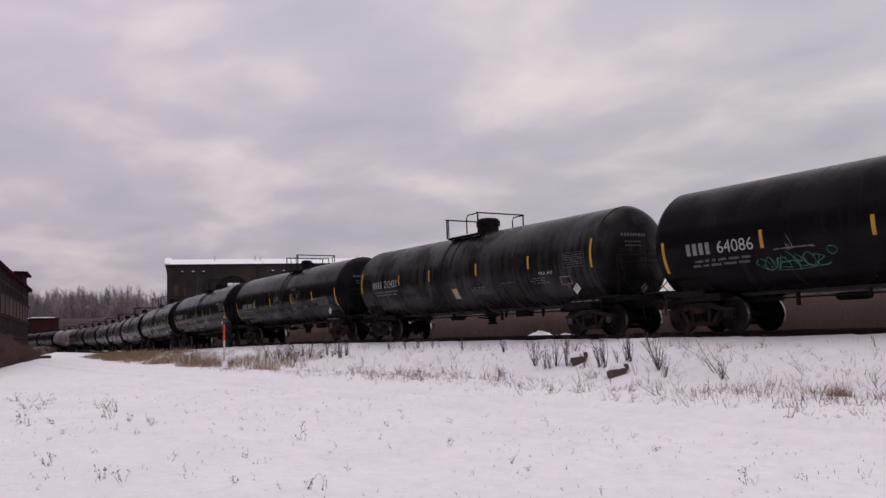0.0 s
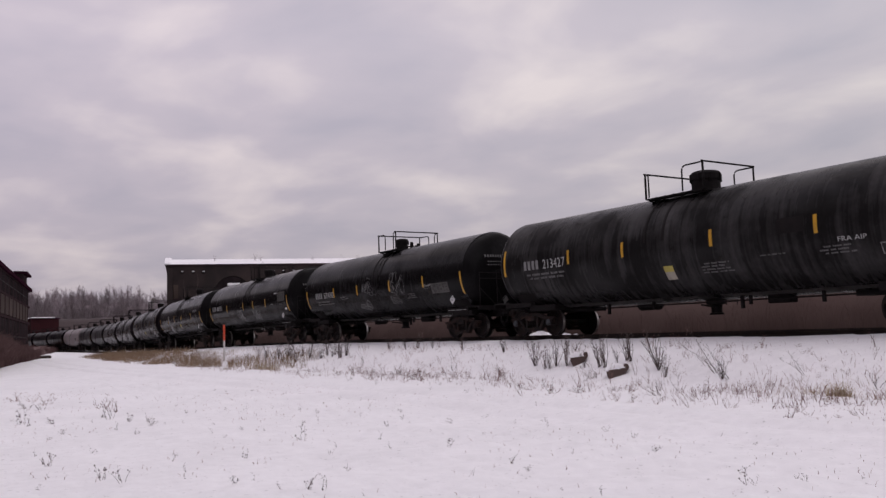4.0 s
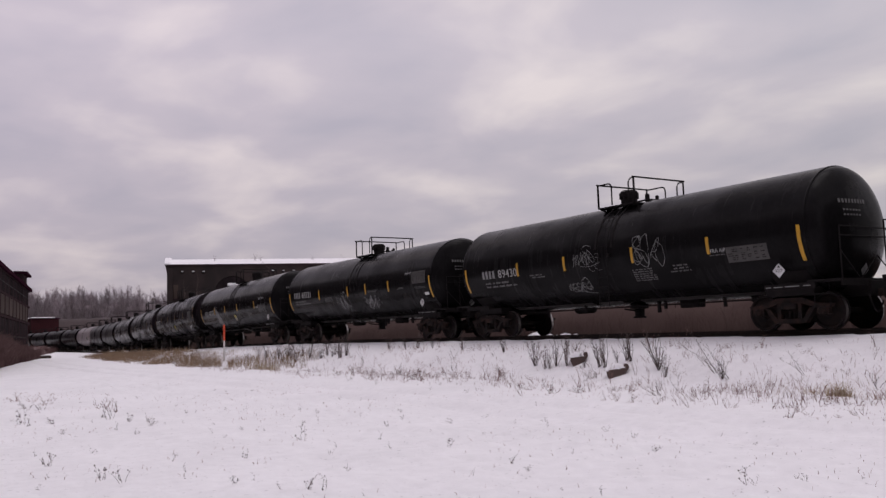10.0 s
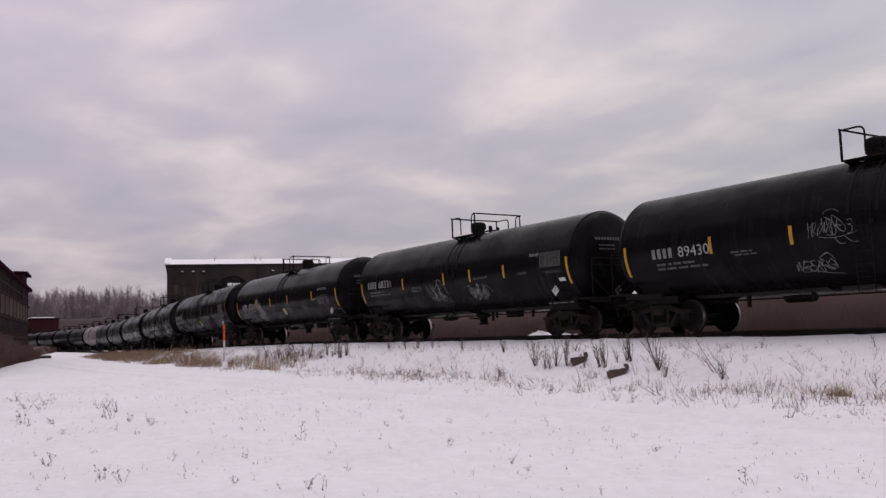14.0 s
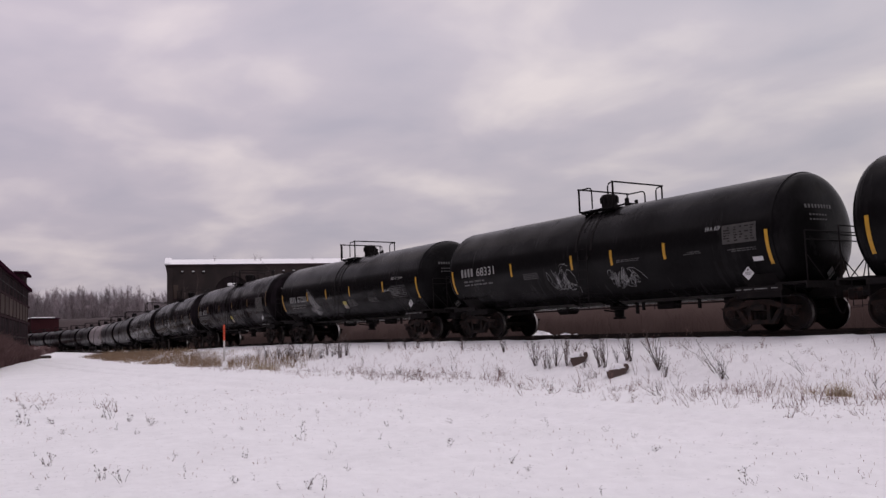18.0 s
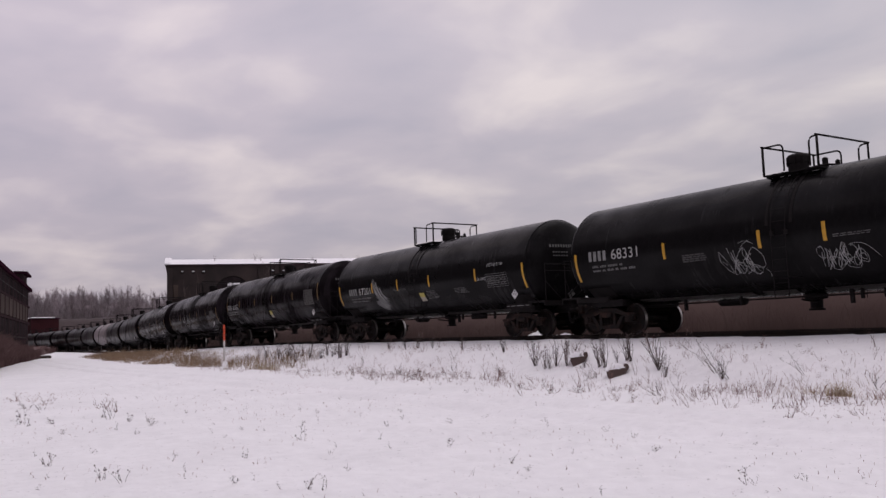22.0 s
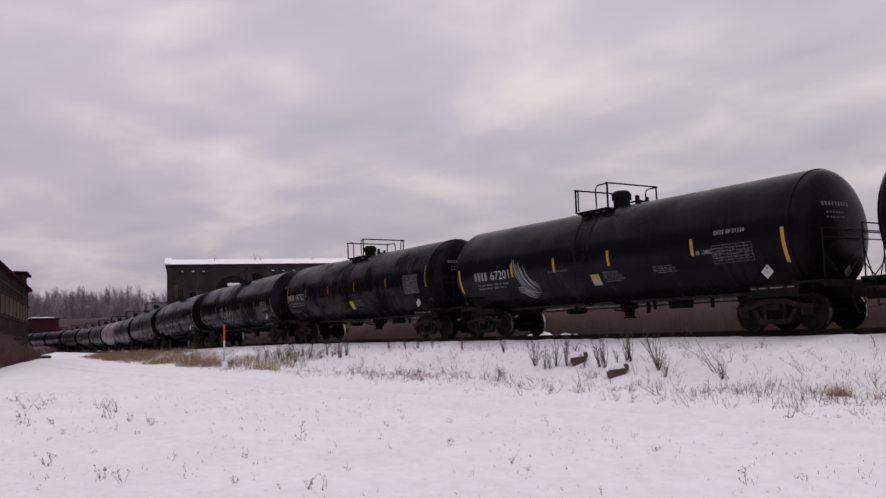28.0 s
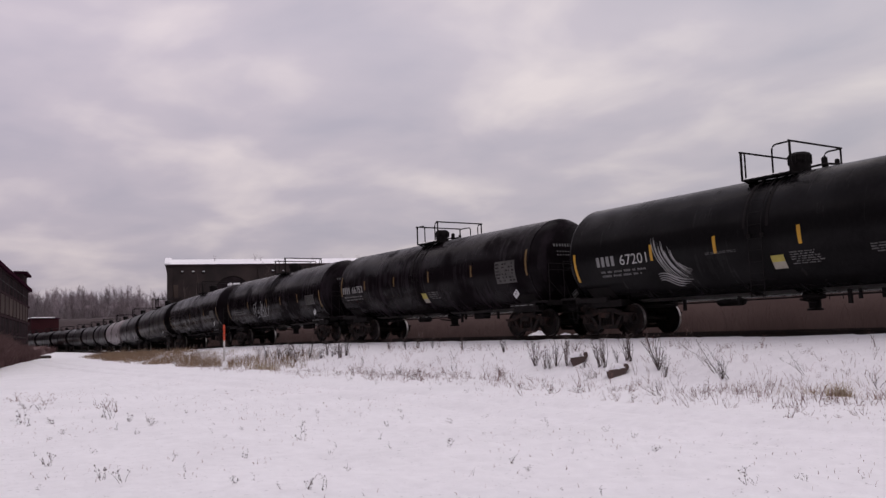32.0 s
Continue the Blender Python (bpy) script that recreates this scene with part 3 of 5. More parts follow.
def brake_beam_mesh():
    s = Shape()
    for d in (-1, 1):
        s.tube([(d * 0.36, -0.8, 0.36), (d * 0.36, 0.8, 0.36)], 0.03, 6)
        for y in (-0.755, 0.755):
            s.box(d * 0.43 - 0.03, d * 0.43 + 0.03, y - 0.06, y + 0.06, 0.28, 0.52, 0.01)
    return s.mesh("brake_beam", RUNNING)


def sill_mesh(end):
    s = Shape()
    s.box(4.6, end - 0.35, -0.33, 0.33, 0.78, 1.14, 0.015)
    s.box(5.6, 6.95, -1.05, 1.05, 0.84, 1.06, 0.02)
    for y in (-1.4, 1.4):
        s.box(end - 2.5, end - 1.1, y - 0.025, y + 0.025, 1.0, 1.14, 0.005)
    return s.mesh("stub_sill", IRON)


def saddle_mesh():
    out = []
    for k in range(13):
        w = math.pi * (1.285 + 0.43 * k / 12)
        out.append((RADIUS * 1.002 * math.cos(w), AXIS + RADIUS * 1.002 * math.sin(w)))
    out += [(0.95, 1.05), (-0.95, 1.05)]
    v = [(-0.09, y, z) for y, z in out] + [(0.09, y, z) for y, z in out]
    n = len(out)
    s = Shape().add(v, [tuple(range(n)), tuple(range(2 * n - 1, n - 1, -1))] + [(k, (k + 1) % n, (k + 1) % n + n, k + n) for k in range(n)])
    return s.mesh("saddle", IRON)


def pad_mesh():
    """Dull plate wrapped round the tank's underside above a bogie."""
    s = Shape()
    v, f, n = [], [], 16
    for k in range(n + 1):
        w = math.pi * (1.5 - 0.28 + 0.56 * k / n)
        for x, r in ((-0.52, RADIUS - 0.01), (-0.5, RADIUS + 0.016), (0.5, RADIUS + 0.016), (0.52, RADIUS - 0.01)):
            v.append((x, r * math.cos(w), AXIS + r * math.sin(w)))
    for k in range(n):
        for m in range(3):
            f.append((k * 4 + m, k * 4 + m + 1, k * 4 + m + 5, k * 4 + m + 4))
    return s.add(v, f).mesh("saddle_pad", IRON, True)


def end_deck_mesh(end):
    s = Shape().box(end - 1.3, end - 0.42, -1.42, 1.42, 1.14, 1.19, 0.01)
    s.box(end - 0.44, end - 0.40, -1.42, 1.42, 1.02, 1.19)
    return s.mesh("end_deck", IRON)


def end_post_mesh(end):
    return Shape().tube([(end - 0.46, 0, 1.15), (end - 0.46, 0, 2.42)], 0.019).mesh("end_post", IRON)


def end_rail_mesh(end):
    return Shape().tube([(end - 0.46, -1.3, 0), (end - 0.46, 1.3, 0)], 0.017).mesh("end_rail", IRON)


def end_brace_mesh(end, a, b):
    return Shape().tube([(end - 0.46, a, 1.85 if abs(a) > 1 else 1.75), (end - 0.46, b, 1.17)], 0.015).mesh("end_brace", IRON)


def step_mesh(end):
    s, y = Shape(), -1.4
    s.tube([(end - 1.15, y, 1.16), (end - 1.15, y, 0.54), (end - 0.75, y, 0.54), (end - 0.75, y, 1.16)], 0.016)
    s.tube([(end - 1.15, y, 0.85), (end - 0.75, y, 0.85)], 0.016)
    return s.mesh("side_step", IRON)


def coupler_mesh(end):
    s = Shape().box(end - 0.55, end - 0.12, -0.09, 0.09, 0.76, 0.94, 0.03)
    s.box(end - 0.2, end + 0.04, -0.15, 0.10, 0.70, 1.0, 0.04)
    return s.mesh("coupler", RUNNING)


def hose_mesh(end):
    pts = [(end - 0.35 + 0.033 * k, -0.45, 0.80 - 0.42 * math.sin(math.pi * k / 11.0) ** 0.8) for k in range(11)]
    return Shape().tube(pts, 0.022, 6).mesh("air_hose", IRON, True)


def manway_mesh(r, h):
    z = AXIS + RADIUS
    s = Shape().lathe([(z - 0.15, r * 0.93), (z + h * 0.55, r * 0.93), (z + h * 0.56, r), (z + h * 0.86, r), (z + h * 0.95, r * 0.9), (z + h, r * 0.7), (z + h * 1.02, r * 0.35), (z + h * 1.025, 0.01)], 28, "z")
    return s.mesh("manway", IRON)


def clamp_mesh(r, h):
    z = AXIS + RADIUS
    return Shape().box(r - 0.02, r + 0.03, -0.022, 0.022, z + h * 0.45, z + h * 0.84, 0.006).mesh("clamp", IRON)


def valve_mesh():
    z = AXIS + RADIUS - 0.05
    s = Shape()
    for x, y, h, r in ((0, 0, 0.34, 0.075), (0.22, 0.2, 0.26, 0.06), (-0.15, 0.32, 0.22, 0.05)):
        s.lathe([(z, r * 1.5), (z + 0.08, r * 1.5), (z + 0.09, r), (z + h, r), (z + h + 0.03, r * 0.4)], 12, "z", (x, y, 0))
    s.tube([(-0.25, -0.25, z + 0.12), (0.1, -0.1, z + 0.16), (0.35, 0.2, z + 0.12)], 0.03)
    return s.mesh("valves", IRON)


def deck_mesh(x0, x1):
    z = AXIS + RADIUS - 0.12
    s = Shape()
    s.box(x0, x1, -0.98, -0.62, z, z + 0.035)
    s.box(x0, x1, 0.75, 1.2, z, z + 0.035)
    s.box(x0, x0 + 0.2, -0.62, 0.75, z + 0.002, z + 0.033)
    s.box(x1 - 0.2, x1, -0.62, 0.75, z + 0.002, z + 0.033)
    for x in (x0 + 0.06, x1 - 0.06):
        for y in (-0.92, 1.1):
            yy = 0.75 * y
            zz = AXIS + math.sqrt(RADIUS ** 2 - yy ** 2)
            s.tube([(x, y, z), (x, yy, zz - 0.02)], 0.028)
    for k in range(7):
        xx = x0 + 0.1 + (x1 - x0 - 0.2) * k / 6
        s.box(xx - 0.012, xx + 0.012, -0.98, -0.62, z + 0.035, z + 0.045)
    return s.mesh("walkway", IRON)


def bend(a, b, c, r=0.12, n=5):
    """Points round a corner b between a and c."""
    a, b, c = Vector(a), Vector(b), Vector(c)
    p, q = b + (a - b).normalized() * r, b + (c - b).normalized() * r
    return [p * (1 - t) ** 2 + b * 2 * t * (1 - t) + q * t * t for t in [k / (n - 1) for k in range(n)]]


def handrail_mesh(x, inward, near, far, lift):
    """One end of the platform's railing: a cross frame with short bent wings turned inwards."""
    z0, zt = AXIS + RADIUS - 0.1, AXIS + RADIUS + 0.66 + lift
    y0, y1 = -0.95, 1.25
    s = Shape()
    for y, wing, post in ((y0, near, 0.032), (y1, far, 0.027)):
        s.tube([(x, y, z0), (x, y, zt)], post, 8)
        e = x + inward * wing
        s.tube([(x, y, zt - 0.02)] + bend((x, y, zt - 0.02), (e, y, zt - 0.02), (e, y, z0), min(0.16, wing * 0.8)) + [(e, y, z0 + 0.05)], 0.023, 8)
    s.tube([(x, y0 - 0.05, zt), (x, y1 + 0.05, zt)], 0.026, 8)
    return s.mesh("handrail", IRON, True)


def ladder_mesh():
    """Side ladder: follows the tank down to mid height, then hangs straight."""
    s = Shape()
    y = -(RADIUS + 0.06)
    for x in (-0.2, 0.2):
        s.tube([on_tank(x, 1.95 - 0.2 * k, 0.06) for k in range(10)] + [(x, y, AXIS - 0.1), (x, y, 0.78)], 0.012)
    for k in range(6):
        a = 1.8 - 0.32 * k
        s.tube([on_tank(-0.2, a, 0.06), on_tank(0.2, a, 0.06)], 0.008)
    for k in range(6):
        s.tube([(-0.2, y, AXIS - 0.15 - 0.29 * k), (0.2, y, AXIS - 0.15 - 0.29 * k)], 0.008)
    for x in (-0.2, 0.2):
        s.tube([on_tank(x, 1.5, 0.0), on_tank(x, 1.5, 0.06)], 0.012)
        s.box(x - 0.05, x + 0.05, y, -RADIUS + 0.02, AXIS - 0.12, AXIS - 0.02)
        s.tube([(x, y, 1.3), (x, -1.0, 1.3)], 0.014)
    return s.mesh("ladder", IRON)


def strap_mesh():
    s = Shape()
    for w0, w1 in ((5, 85),):
        v, f = [], []
        for k in range(25):
            w = radians(180 - w0 - (180 - 2 * w0) * k / 24)
            for x, r in ((-0.045, RADIUS), (-0.04, RADIUS + 0.014), (0.04, RADIUS + 0.014), (0.045, RADIUS)):
                v.append((x, r * math.cos(w), AXIS + r * math.sin(w)))
        for k in range(24):
            for m in range(3):
                f.append((k * 4 + m, k * 4 + m + 1, k * 4 + m + 5, k * 4 + m + 4))
        s.add(v, f)
    return s.mesh("strap", IRON, False)


# strips along the lower curve, painted pale as the snow's reflection
def gleam_mesh(half):
    s = Shape()
    for x0, x1 in ((-half + 1.9, -1.2), (-0.9, 0.1), (0.9, half - 1.7)):
        wrap_patch(s, x0, x1, -radians(73) * RADIUS, -radians(65) * RADIUS, 0.012)
    return s.mesh("snow_gleam", SNOW_GLEAM)


def outlet_mesh():
    s = Shape().lathe([(AXIS - RADIUS + 0.1, 0.3), (AXIS - RADIUS - 0.1, 0.28), (AXIS - RADIUS - 0.12, 0.16), (AXIS - RADIUS - 0.34, 0.15), (AXIS - RADIUS - 0.35, 0.2), (AXIS - RADIUS - 0.40, 0.2)], 16, "z")
    s.tube([(0.1, -0.75, AXIS - RADIUS - 0.12), (0.1, 0.0, AXIS - RADIUS - 0.2)], 0.03)
    return s.mesh("outlet_valve", IRON)


def reservoir_mesh():
    s = Shape().lathe([(-0.47, 0.04), (-0.44, 0.12), (-0.38, 0.15), (0.38, 0.15), (0.44, 0.12), (0.47, 0.04)], 16, "x")
    for x in (-0.35, 0.35):
        s.box(x - 0.03, x + 0.03, -0.16, 0.16, 0.08, 0.3)
    return s.mesh("air_reservoir", IRON, True)


def pipe_mesh(half):
    s = Shape()
    z = AXIS - RADIUS - 0.05
    s.tube([(-half + 1.6, -0.5, z), (half - 1.6, -0.5, z)], 0.025)
    for x, d in ((-3.6, 0.2), (-1.7, 0.12), (1.5, 0.22), (1.75, 0.12), (3.9, 0.15)):
        s.box(x - 0.02 - d / 5, x + 0.02, -0.53, -0.45, z - d, z + 0.16)
    s.box(2.2, 2.9, -0.42, -0.1, z - 0.12, z + 0.15, 0.03)
    return s.mesh("train_pipe", IRON)


PLACARD_Z, PLACARD_Y = 1.47, -1.53


def holder_mesh():
    s = Shape()
    q = 0.188
    s.plate([(-q, PLACARD_Z), (0, PLACARD_Z - q), (q, PLACARD_Z), (0, PLACARD_Z + q)], PLACARD_Y, PLACARD_Y + 0.012)
    for d in (-0.1, 0.1):
        s.tube([(d, PLACARD_Y + 0.01, PLACARD_Z), (d, -1.2, PLACARD_Z - 0.02)], 0.014)
    return s.mesh("holder", IRON)


def placard_mesh():
    q = 0.178
    return Shape().plate([(-q, PLACARD_Z), (0, PLACARD_Z - q), (q, PLACARD_Z), (0, PLACARD_Z + q)], PLACARD_Y - 0.006, PLACARD_Y - 0.001).mesh("placard", PLACARD)


def placard_number_mesh():
    vs, fs, w, h = words("3257")
    s = Shape().add([(-0.1 + 0.2 * a / w, PLACARD_Y - 0.009, PLACARD_Z - 0.04 + 0.08 * b / h) for a, b, c in vs], fs)
    s.add([(-0.04, PLACARD_Y - 0.009, PLACARD_Z + 0.075), (0.04, PLACARD_Y - 0.009, PLACARD_Z + 0.075), (0, PLACARD_Y - 0.009, PLACARD_Z + 0.135)], [(0, 1, 2)])
    return s.mesh("digits", IRON)


def tank_car(spec):
    """One tank car at the origin, rails at height 0, the camera's side at -y."""
    half, head, paint = spec.get("half", 7.15), 0.56, spec.get("paint", BLACK)
    end = half + 1.2
    cap = CAP if spec.get("pale_caps") else RUNNING
    car = thing("tank_car", spec["label"], "tank car", Matrix(), "tank cars of the train")
    k = (half, paint.name)
    part("shell", cached(("tank", *k), lambda: tank_mesh(half, paint)), car)
    for x in spec.get("bands", ()):
        part("jacket_band", cached(("band", paint.name), lambda: band_mesh(paint)), car, at=(x, 0, 0))
    for rz in (0, 180):
        part("tank_head", cached(("head", *k), lambda: head_mesh(half, head, paint)), car, at=pose(0, 0, 0, 0, 0, rz))
    p0, p1 = spec.get("deck", (-0.4, 1.15))
    mr, mh = spec.get("manway", (0.28, 0.52))
    wings = spec.get("wings", (0.60, 0.80, 0.22, 0.26))
    dome = part("manway", cached(("manway", mr, mh), lambda: manway_mesh(mr, mh)), car, at=(p0 + spec.get("lid", 0.29), 0.12, 0))
    for k in range(8 if spec["seed"] < 8 else 0):
        part("clamp", cached(("clamp", mr, mh), lambda: clamp_mesh(mr, mh)), dome, at=pose(0, 0, 0, 0, 0, 45 * k + 11))
    part("valves", cached("valves", valve_mesh), car, at=(p1 + 0.25, 0.1, 0) if spec.get("outside_valve") else (p0 + 1.0, 0.2, 0))
    part("walkway", cached(("deck", p0, p1), lambda: deck_mesh(p0, p1)), car)
    part("handrail", cached(("rail", p0, 0, wings), lambda: handrail_mesh(p0, 1, wings[0], wings[1], 0.0)), car)
    part("handrail", cached(("rail", p1, 1, wings), lambda: handrail_mesh(p1, -1, wings[2], wings[3], 0.03)), car)
    for x in (p0 + 0.42, p0 + 1.1) if spec["seed"] < 8 else ():
        part("platform_strap", cached("strap", strap_mesh), car, at=(x, 0, 0))
    part("bottom_seam", cached(("snow_gleam", half), lambda: gleam_mesh(half)), car, "grey strip painted as snow reflected low on the tank")
    lad = cached("ladder", ladder_mesh)
    if not spec.get("bare_side"):
        part("ladder", lad, car, at=(p0 + 0.78, 0, 0))
    part("ladder", lad, car, at=pose(p0 + 0.78, 0, 0, 0, 0, 180))
    part("outlet_valve", cached("outlet", outlet_mesh), car, at=(0.2, 0, 0))
    part("train_pipe", cached(("pipe", half), lambda: pipe_mesh(half)), car)
    part("air_reservoir", cached("reservoir", reservoir_mesh), car, at=(-2.6, 0.3, 0.86))
    for rz in (0, 180):
        m = pose(0, 0, 0, 0, 0, rz)
        for nm, fn in (("stub_sill", sill_mesh), ("end_deck", end_deck_mesh), ("side_step", step_mesh), ("coupler", coupler_mesh), ("air_hose", hose_mesh)):
            part(nm, cached((nm, end), lambda fn=fn: fn(end)), car, at=m)
        for y in (-1.3, 1.3):
            part("end_post", cached(("end_post", end), lambda: end_post_mesh(end)), car, at=m @ pose(0, y, 0))
        for z in (2.42, 2.2):
            part("end_rail", cached(("end_rail", end), lambda: end_rail_mesh(end)), car, at=m @ pose(0, 0, z))
        for a, b_ in ((-1.3, -0.55), (0.2, -0.55), (0.2, 1.0), (1.3, 1.0)):
            part("end_brace", cached(("brace", end, a, b_), lambda: end_brace_mesh(end, a, b_)), car, at=m)
        part("side_step", cached(("side_step", end), lambda: step_mesh(end)), car, at=m @ pose(0, 2.8, 0))
        part("saddle", cached("saddle", saddle_mesh), car, at=m @ pose(half - 0.9, 0, 0))
        part("saddle_pad", cached("saddle_pad", pad_mesh), car, at=m @ pose(half - 0.75, 0, 0))
        bogie = part("bogie", cached("bolster", bogie_bolster_mesh), car, at=m @ pose(half - 0.88, 0, 0))
        for y in (-1.0, 1.0):
            part("side_frame", cached("side_frame", side_frame_mesh), bogie, at=(0, y, 0))
            for sx in (-0.13, 0.0, 0.13):
                part("spring", cached("spring", spring_mesh), bogie, at=(sx, y, 0))
        part("brake_beam", cached("brake_beam", brake_beam_mesh), bogie)
        for wx in (-0.89, 0.89):
            wheels.append((part("wheelset", cached(("wheelset", cap.name), lambda: wheelset_mesh(cap)), bogie, at=(wx, 0, WHEEL)), wx, -1 if rz else 1))
    # reflective sheets: tall ones at the ends, short ones between
    # cars from seed 6 on get a darker yellow
    sheet = YELLOW if spec["seed"] < 6 else YELLOW_DULL
    hi, lo, mid = spec.get("stripes", (0.06, -0.84, (-0.40, 0.06)))
    for x in (-half + 0.13, half - 0.13):
        s = wrap_patch(Shape(), x - 0.05, x + 0.05, lo, hi)
        part("reflective_sheet", cached(("tall", half, x, lo, sheet.name), lambda s=s: s.mesh("sheet", sheet)), car)
    for x in spec.get("sheets", (-3.5, -0.3, 1.5, 3.7)):
        s = wrap_patch(Shape(), x - 0.05, x + 0.05, *mid)
        part("reflective_sheet", s.mesh("sheet", sheet), car)
    # lettering
    n0, n1, na, nh = spec.get("number_at", (-6.2, -4.1, -0.33, 0.30))
    if spec.get("number"):
        s = wrap_initials(Shape(), n0, n0 + 0.40 * (n1 - n0), na, nh)
        part("owner_lettering", s.mesh("lettering", WORN_WHITE), car)
        s = wrap_text(Shape(), spec["number"], n0 + 0.47 * (n1 - n0), n1, na, nh)
        part("car_number", s.mesh("number", spec.get("ink", WHITE)), car)
    s = wrap_bars(Shape(), n0 + 0.1, n1 - 0.1, na - 0.36, na - 0.10, 2, spec["seed"])
    tagged(part("stencilling", s.mesh("lines", FAINT), car), kind="stuff")
    for i, (x0, x1, a0, a1, rows) in enumerate(spec.get("bars", ())):
        tagged(part("stencilling", wrap_bars(Shape(), x0, x1, a0, a1, rows, spec["seed"] + i).mesh("lines", FAINT), car), kind="stuff")
    if spec.get("table"):
        x0, x1, a0, a1 = spec["table"]
        tab = part("data_panel", wrap_patch(Shape(), x0, x1, a0, a1, 0.005).mesh("panel", BLACK if spec.get("ruled") else TABLE), car, "white-ruled data table" if spec.get("ruled") else "grey stencilled data table")
        s = Shape()
        for kx in range(1, 5):
            x = x0 + (x1 - x0) * (0.2 + 0.16 * kx)
            wrap_bars(s, x, x + 0.1 * (x1 - x0), a0 + 0.05, a1 - 0.04, 6, kx, 0.008)
        wrap_bars(s, x0 + 0.05, x0 + 0.28 * (x1 - x0), a0 + 0.05, a1 - 0.04, 6, 77, 0.008)
        if spec.get("ruled"):
            for k in range(7):
                a = a0 + (a1 - a0) * k / 6
                wrap_patch(s, x0, x1, a - 0.006, a + 0.006, 0.008)
            for q in (0.0, 0.3, 0.47, 0.64, 0.82, 1.0):
                wrap_patch(s, x0 + (x1 - x0) * q - 0.007, x0 + (x1 - x0) * q + 0.007, a0, a1, 0.009)
        tagged(part("print", s.mesh("print", FAINT if spec.get("ruled") else IRON), tab), kind="stuff")
    for txt, x0, x1, a, h in spec.get("texts", ()):
        part("stencilled_text", wrap_text(Shape(), txt, x0, x1, a, h).mesh("stencil", WHITE), car)
    dx = spec.get("placard", 6.38)
    holder = part("placard_holder", cached("holder", holder_mesh), car, at=(dx, 0, 0))
    tagged(part("placard", cached("placard", placard_mesh), holder), "white diamond hazard placard")
    tagged(part("placard_number", cached("placard_no", placard_number_mesh), holder), kind="stuff")
    for i, (x0, x1, a0, a1, mt) in enumerate(spec.get("labels", ())):
        part("label", wrap_patch(Shape(), x0, x1, a0, a1, 0.007).mesh("label", mt), car)
    for x0, x1 in ((-1.25, -1.1), (-1.02, -0.78), (-0.7, -0.32), (-0.2, -0.02)):
        part("frame_marking", cached(("dash", x0), lambda: Shape().box(x0, x1, -1.44, -1.425, 1.055, 1.08).mesh("marking", WORN_WHITE)), car, at=(half, 0, 0))
    # marks on the end of the tank that faces the camera
    s = Shape()
    for z, y0, y1, h in ((0.55, -0.85, 0.05, 0.10), (0.36, -0.75, -0.1, 0.045), (0.24, -0.75, -0.2, 0.045)):
        y = y0
        while y < y1:
            q = []
            for yy, zz in ((y, z), (y + 0.065, z), (y + 0.065, z + h), (y, z + h)):
                q.append((half + 0.06 + bulge(math.hypot(yy, zz), head), yy, AXIS + zz))
            s.add(q, [(0, 1, 2, 3)])
            y += 0.11
    tagged(part("end_lettering", s.mesh("lettering", FAINT), car), kind="stuff")
    q = []
    for yy, zz in ((-0.12, -1.06), (0.05, -1.23), (0.22, -1.06), (0.05, -0.89)):
        q.append((half + 0.075 + bulge(math.hypot(yy, zz), head), yy, AXIS + zz))
    part("end_placard", Shape().add(q, [(0, 1, 2, 3)]).mesh("placard", WORN_WHITE), car)
    for i, (kind, x0, x1, a0, a1, mt, *more) in enumerate(spec.get("spray", ())):
        s = Shape()
        if kind == "feather":
            feather_spray(s, x0, x1, a0, a1, 3)
        else:
            tag_scrawl(s, x0, x1, a0, a1, spec["seed"] * 3 + i, *kind, *more)
        tagged(part("graffiti", s.mesh("graffiti", mt), car), "teal sprayed scrawl" if mt is TEAL else "white sprayed scrawl", kind="stuff")
    return car


